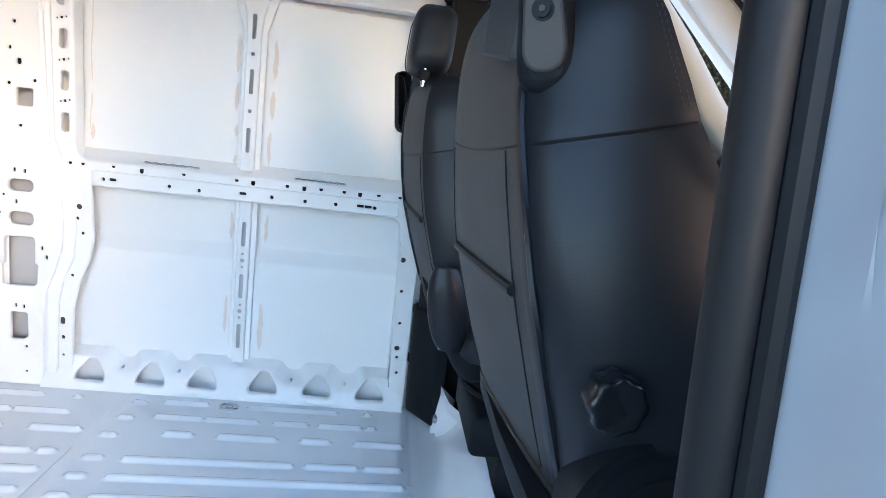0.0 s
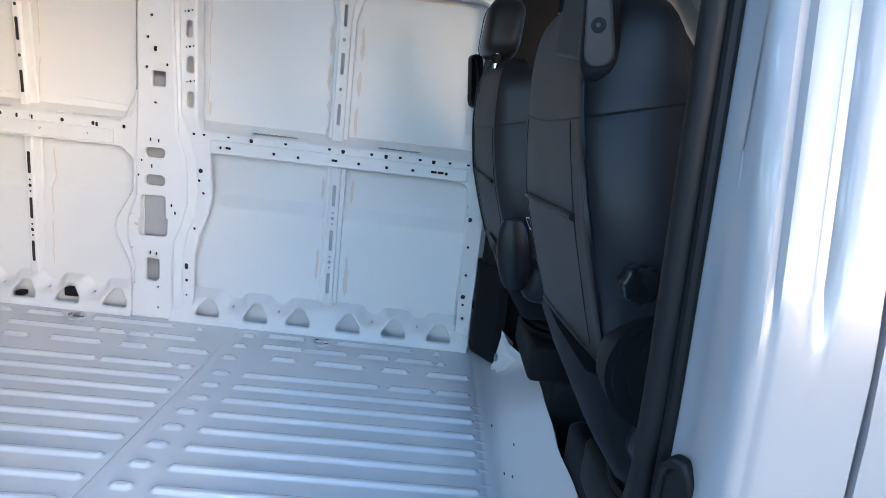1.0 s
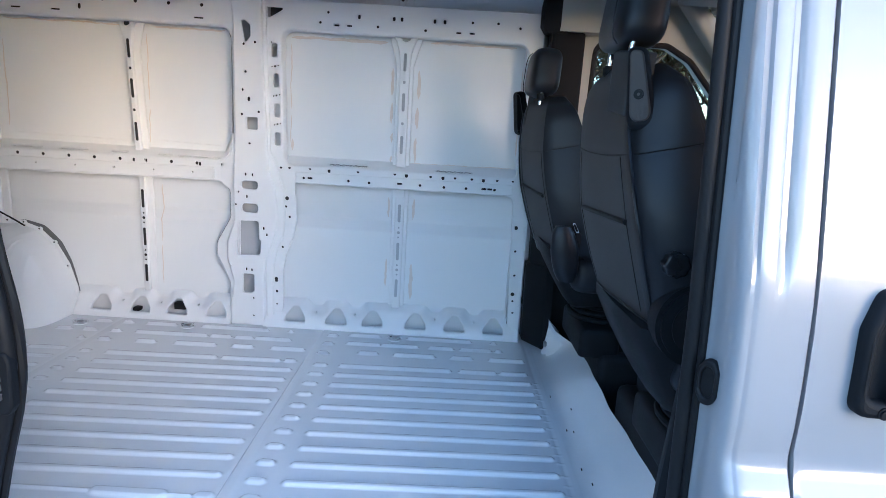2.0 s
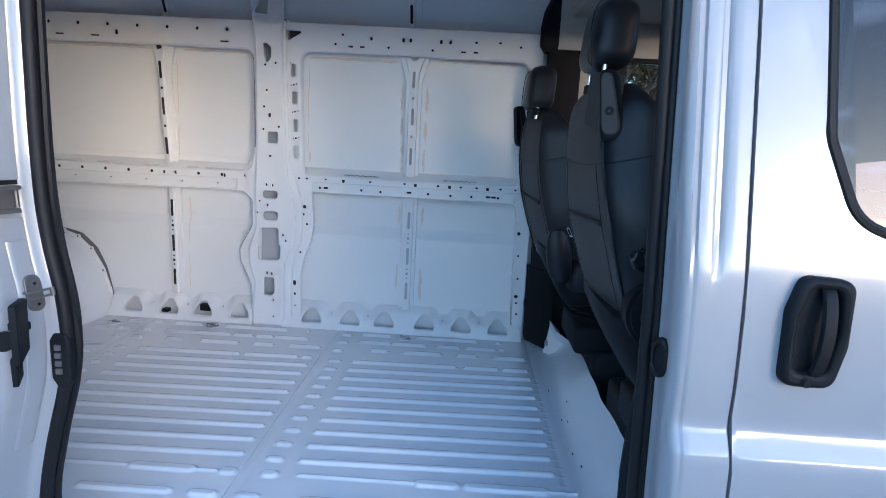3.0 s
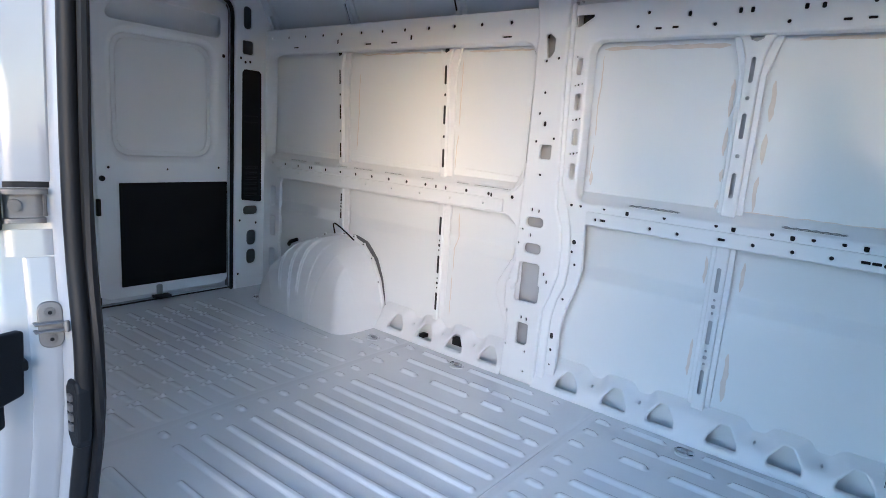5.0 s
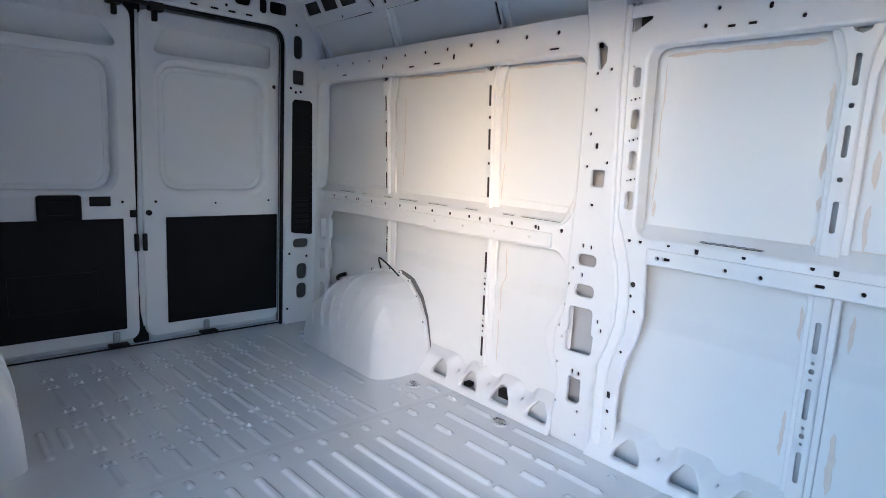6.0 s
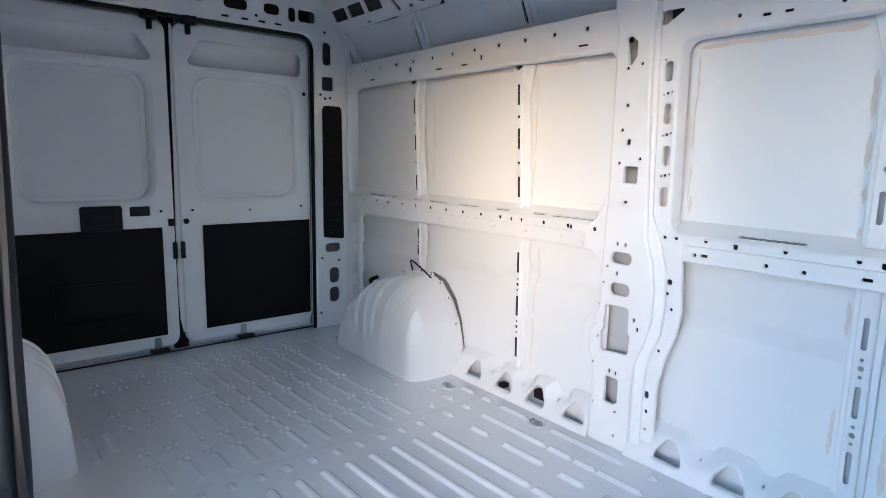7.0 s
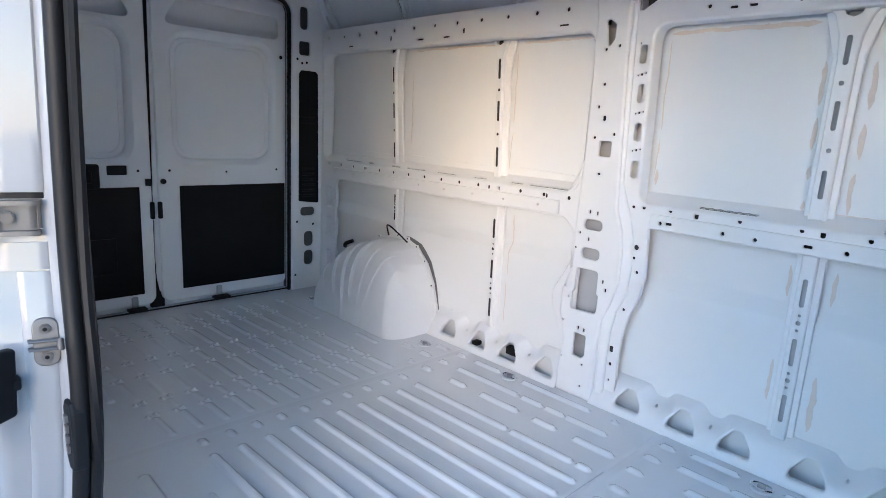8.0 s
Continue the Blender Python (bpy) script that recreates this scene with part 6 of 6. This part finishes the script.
    under(loft("headrest", rows, LEATHER, angle=70), st)
    V, F = tube([(hx - 0.0615 * max(0.3, (1 - abs(2 * q - 1) ** 5) ** 0.45) + 0.014 * q, hy + s * 0.070, h0 + 0.185 * q) for q in np.linspace(0.06, 0.94, 14)], 0.0016, 5)
    under(mesh_ob("headrest_seam", V, F, LEATHER), st)
    for k in (-1, 1):
        under(part("headrest_post", cyl_bm((1.308 + dx, hy + k * 0.088, 1.15 + dz), (1.312 + dx, hy + k * 0.088, h0 + 0.05), 0.0078, 12), CHROME, label="chrome post"), st)
        under(part("post_guide", cyl_bm((1.308 + dx, hy + k * 0.088, 1.165 + dz), (1.308 + dx, hy + k * 0.088, 1.192 + dz), 0.014, 12, bevel=0.004), TRIM), st)
    # belt guide on the outer shoulder, leaning in with it
    g = round_poly([(-0.034, -0.090), (0.034, -0.090), (0.019, 0.084), (-0.019, 0.090)], [0.031, 0.031, 0.02, 0.02], 6)
    turn = Matrix.Translation(((1.314 if s < 0 else 1.258) + dx, yc + s * (0.174 if s < 0 else 0.196), 1.122 + dz)) @ Matrix.Rotation(radians(-10), 4, "Y") @ Matrix.Rotation(radians(-s * 66), 4, "Z")
    bg = under(sheet("belt_guide", g, [], lambda u, v, d: turn @ Vector((d, s * u, v)), 0.04, TRIM, bevel=0.014), st)
    g2 = [(u * 0.70, v * 0.84 + 0.006) for u, v in g]
    under(sheet("guide_cap", g2, [], lambda u, v, d: turn @ Vector((-0.004 + d, s * u, v)), 0.012, GREYP, label="grey plastic cap", bevel=0.004), bg)
    under(part("guide_screw", cyl_bm(turn @ Vector((-0.008, 0, -0.012)), turn @ Vector((0.0, 0, -0.012)), 0.011, 14, bevel=0.003), RUBBER), bg)
    under(part("screw_head", cyl_bm(turn @ Vector((-0.0095, 0, -0.012)), turn @ Vector((-0.006, 0, -0.012)), 0.0035, 6), GREYP), bg)
    g3 = round_poly([(0.078, -0.060), (0.152, -0.072), (0.140, 0.068), (0.055, 0.078)], 0.007, 4)
    under(sheet("belt_cover", g3, [], lambda u, v, d: (1.274 + dx + d + 0.28 * (u - 0.078) + 0.02 * max(0, v / 0.1), yc + s * u, 1.135 + dz + v), 0.05, GREYV, bevel=0.005, label="charcoal belt cover"), st)
    # recliner knob and round hinge cover on the outer side
    ko = yc + s * 0.262
    kx, kz = 1.405 + dx, 0.766
    bm = bmesh.new()
    ringv = []
    for yy, sc in ((0, 0.95), (0.020, 1.0), (0.0255, 0.985), (0.029, 0.93), (0.0305, 0.82), (0.030, 0.5)):
        ringv.append([bm.verts.new((kx + sc * (0.0272 + 0.0015 * math.cos(8 * a)) * math.cos(a), ko + s * yy, kz + sc * (0.0272 + 0.0015 * math.cos(8 * a)) * math.sin(a))) for a in [2 * math.pi * i / 48 for i in range(48)]])
    for a, b in zip(ringv, ringv[1:]):
        for i in range(48):
            bm.faces.new((a[i], a[(i + 1) % 48], b[(i + 1) % 48], b[i]))
    bm.faces.new(ringv[-1])
    knob = under(part("recliner_knob", bm, SATIN, label="black scalloped plastic knob"), st)
    knob.data.shade_smooth()
    for r, dy, m in ((0.094, -0.014, TRIM), (0.072, -0.011, RUBBER)):
        under(part("hinge_cover", cyl_bm((1.48 + dx, yc + s * 0.20, 0.63), (1.48 + dx, yc + s * (0.285 + dy), 0.63), r, 36, bevel=0.010), m, label="black round hinge cover"), st)
    # cushion, skirt, pedestal
    under(part("cushion", box_bm(1.46 + dx, yc - 0.25, 0.44, 1.95 + dx, yc + 0.25, 0.58, 0.05, 4), LEATHER), st)
    rows = []
    for z, x0, w in ((0.355, 1.50, 0.10), (0.37, 1.487, 0.125), (0.42, 1.455, 0.155), (0.50, 1.41, 0.185), (0.57, 1.378, 0.205), (0.60, 1.375, 0.205)):
        rows.append([(x0 + dx, yc - s * w, z), (x0 + dx - 0.006, yc, z), (x0 + dx, yc + s * w, z), (x0 + dx + 0.02, yc + s * (w + 0.02), z), (1.62 + dx, yc + s * (w + 0.03), z + 0.01), (1.62 + dx, yc - s * (w + 0.02), z + 0.01), (x0 + dx + 0.02, yc - s * (w + 0.02), z)])
    under(loft("seat_skirt", rows, TRIM, label="black plastic seat skirt", angle=50), st)
    for k, z in enumerate((0.30, 0.322, 0.345)):
        r = 0.115 - 0.010 * k
        V, F = tube([(1.64 + dx + r * math.cos(a), yc + s * 0.03 + r * 1.25 * math.sin(a), z) for a in [2 * math.pi * i / 32 for i in range(32)]], 0.010, 8, True)
        under(mesh_ob("swivel_ring", V, F, TRIM), st)
    under(part("swivel", cyl_bm((1.64 + dx, yc, 0.27), (1.64 + dx, yc, 0.46), 0.08, 24), RUBBER), st)
    under(part("pedestal", box_bm(ped[0], ped[1], -0.11, 1.90, ped[2], 0.20, 0.030, 3), TRIM), st)
    under(part("rear_cover", box_bm(1.462 + 0.05 * (s < 0), yc - 0.20, 0.175, 1.62, yc + 0.16, 0.292, 0.020, 3), TRIM), st)
    under(part("pedestal_lid", box_bm(ped[0] + 0.05, ped[1] + 0.05, 0.195, 1.86, ped[2] - 0.04, 0.285, 0.02, 3), TRIM), st)
    for k in range(2):
        x, y = ped[0] + 0.10 + 0.05 * k, ped[1 if s > 0 else 2] - s * 0.04
        V, F = tube(smooth_pts([(x, y, 0.27), (x - 0.02, y + s * 0.01, 0.33), (x + 0.03, y + s * 0.06, 0.36), (x + 0.10, y + s * 0.10, 0.33)], 5), 0.006, 6)
        under(mesh_ob("cable", V, F, RUBBER, label="black cable under the seat"), st)
    under(part("buckle", box_bm(1.445 + dx, yc - s * 0.272, 0.60, 1.472 + dx, yc - s * 0.252, 0.675, 0.005), TRIM, label="black belt buckle"), st)
    tg = sheet("buckle_tongue", rrect(-0.012, -0.020, 0.012, 0.020, 0.005, 3), [rrect(-0.009, -0.010, 0.009, 0.016, 0.004, 3)], lambda u, v, d: (1.452 + dx + u * 0.5 - v * 0.5, yc - s * 0.262 + d + u * 0.3, 0.69 + v), 0.002, STEEL, bevel=0.0006)
    under(tg, st)
    # folded armrest on the inner side
    if s > 0:
        rows = []
        for q in np.linspace(0, 1, 13):
            r = max(0.1, math.sin(math.pi * (0.04 + 0.92 * q)) ** 0.3)
            rows.append([(1.43 + dx - 0.03 * q + 0.050 * r * math.cos(t), yc - s * 0.285 + 0.028 * r * math.sin(t), 0.50 + 0.20 * q) for t in [2 * math.pi * i / 18 for i in range(18)]])
        under(loft("armrest", rows, LEATHER), st)
    return tagged(st, name_label, "seat", "cab seats")


seat(-1.295, -1, 0.0, 0.0, 0.018, (1.540, -1.53, -0.88), "black leatherette passenger seat with charcoal back panel")
seat(-0.435, 1, -0.064, -0.030, -0.022, (1.540, -0.66, -0.12), "black leatherette driver's seat with charcoal back panel")
V, F = tube(smooth_pts([(1.478, -1.590, 1.06), (1.492, -1.592, 1.02), (1.515, -1.590, 0.975), (1.54, -1.57, 0.92)], 5), (0.003, 0.022), 6)
tagged(mesh_ob("seat_belt", V, F, TRIM), "black webbing seat belt beside the passenger seat", "seat belt")

# ---- sliding door, open along the side ----
sd = base("sliding_door", -0.75, -1.98, -0.2)
rows = []
for k in range(24):
    z = -0.35 + k * 1.93 / 23
    y = skin_y(z) - 0.055
    rows.append([(-0.16, y, z), (-0.15, y - 0.03, z), (-0.16, y - 0.055, z), (-0.19, y - 0.062, z), (-1.40, y - 0.062, z), (-1.41, y, z)])
under(loft("door_body", rows, GLOSS), sd)
under(part("inner_trim", box_bm(-1.3, -1.976, 0.0, -0.3, -1.968, 0.5, 0.003), TRIM), sd)
tagged(sd, "glossy white sliding door pushed open along the side", "sliding door")

# ---- trees round the lot ----


def tree(x, y, h, seed, leafy, mat_leaf, leaf=1.0):
    rnd = random.Random(seed)
    t = base("shrub" if leaf < 1 else "tree", x, y, GROUND)
    V, F = [], []

    def limb(p, d, length, r, level):
        pts, rr = [p], [r]
        n = 5
        for i in range(n):
            d = (d + Vector((rnd.uniform(-1, 1), rnd.uniform(-1, 1), rnd.uniform(-0.3, 0.6))) * 0.14).normalized()
            p = p + d * length / n
            pts.append(p)
            rr.append(r * (1 - 0.75 * (i + 1) / n))
        v, f = tube(pts, rr, 6 if level < 2 else 4)
        o = len(V)
        V.extend(v)
        F.extend([tuple(i + o for i in q) for q in f])
        tips.append(pts[-1])
        if level < 3:
            for i in range(2, n + 1):
                for _ in range(2 if level else 3):
                    a = rnd.uniform(0, 6.28)
                    nd = (d * 0.55 + Vector((math.cos(a), math.sin(a), rnd.uniform(-0.05, 0.6)))).normalized()
                    limb(pts[i], nd, length * rnd.uniform(0.32, 0.55), rr[i] * 0.6 + 0.004, level + 1)
    tips = []
    limb(Vector((0, 0, -0.1)), Vector((0, 0, 1)), h, h * 0.022, 0)
    o = mesh_ob("trunk", V, F, BARK)
    o.parent = t
    V, F = [], []
    for p in tips:
        for _ in range(leafy):
            c = p + Vector((rnd.gauss(0, 0.32), rnd.gauss(0, 0.32), rnd.gauss(0, 0.3)))
            a = Vector((rnd.gauss(0, 1), rnd.gauss(0, 1), rnd.gauss(0, 1))).normalized()
            b = a.orthogonal().normalized()
            sz = rnd.uniform(0.05, 0.13) * leaf
            k = len(V)
            V.extend([c - a * sz, c + b * sz * 0.5, c + a * sz, c - b * sz * 0.5])
            F.append((k, k + 1, k + 2, k + 3))
    o = mesh_ob("crown", V, F, mat_leaf, smooth=False)
    o.parent = t
    if leaf < 1:
        return tagged(t, "loose leafy brown and green shrub by the lot", "shrub", "shrubs round the lot")
    return tagged(t, "tall tree with a thin uneven crown behind the lot", "tree", "trees round the lot")


kinds = [tree(9, 22, 9.0, 1, 7, LEAFB), tree(16, 20, 11.0, 2, 9, LEAF), tree(4, 24, 8.0, 3, 4, LEAFB)]
rnd = random.Random(5)
for i in range(34):
    a = 2 * math.pi * (i + rnd.uniform(-0.3, 0.3)) / 34
    if 3.5 < a < 5.9 and i % 3:
        continue
    r = rnd.uniform(20, 34)
    sc = rnd.uniform(0.75, 1.25)
    src = kinds[i % 3]
    c = copy_thing(src, Matrix.Translation((r * math.cos(a), r * math.sin(a), GROUND)) @ Matrix.Rotation(rnd.uniform(0, 6.28), 4, "Z"))
    c.scale = (sc, sc, sc)
# a closer thicket beyond the driver's side
shrubs = [tree(3, 9, 5.0, 11, 60, LEAFB, 0.45), tree(5, 10, 5.5, 12, 60, LEAF, 0.45)]
for i in range(16):
    x, y = -1.0 + 1.45 * i + rnd.uniform(-0.4, 0.4), 8.5 + rnd.uniform(-0.8, 3.0)
    sc = rnd.uniform(0.8, 1.25)
    c = copy_thing(shrubs[i % 2], Matrix.Translation((x, y, GROUND)) @ Matrix.Rotation(rnd.uniform(0, 6.28), 4, "Z"))
    c.scale = (sc, sc, sc)
# unseen low hedge on the sun's side, added to shade the lower far wall
for i in range(8):
    a, r = 5.07 + 0.068 * i + rnd.uniform(-0.02, 0.02), rnd.uniform(8.6, 9.6)
    sc = rnd.uniform(0.9, 1.1)
    c = copy_thing(shrubs[i % 2], Matrix.Translation((r * math.cos(a), r * math.sin(a), GROUND)) @ Matrix.Rotation(rnd.uniform(0, 6.28), 4, "Z"))
    c.scale = (sc * 0.55, sc * 0.55, sc * 0.20)
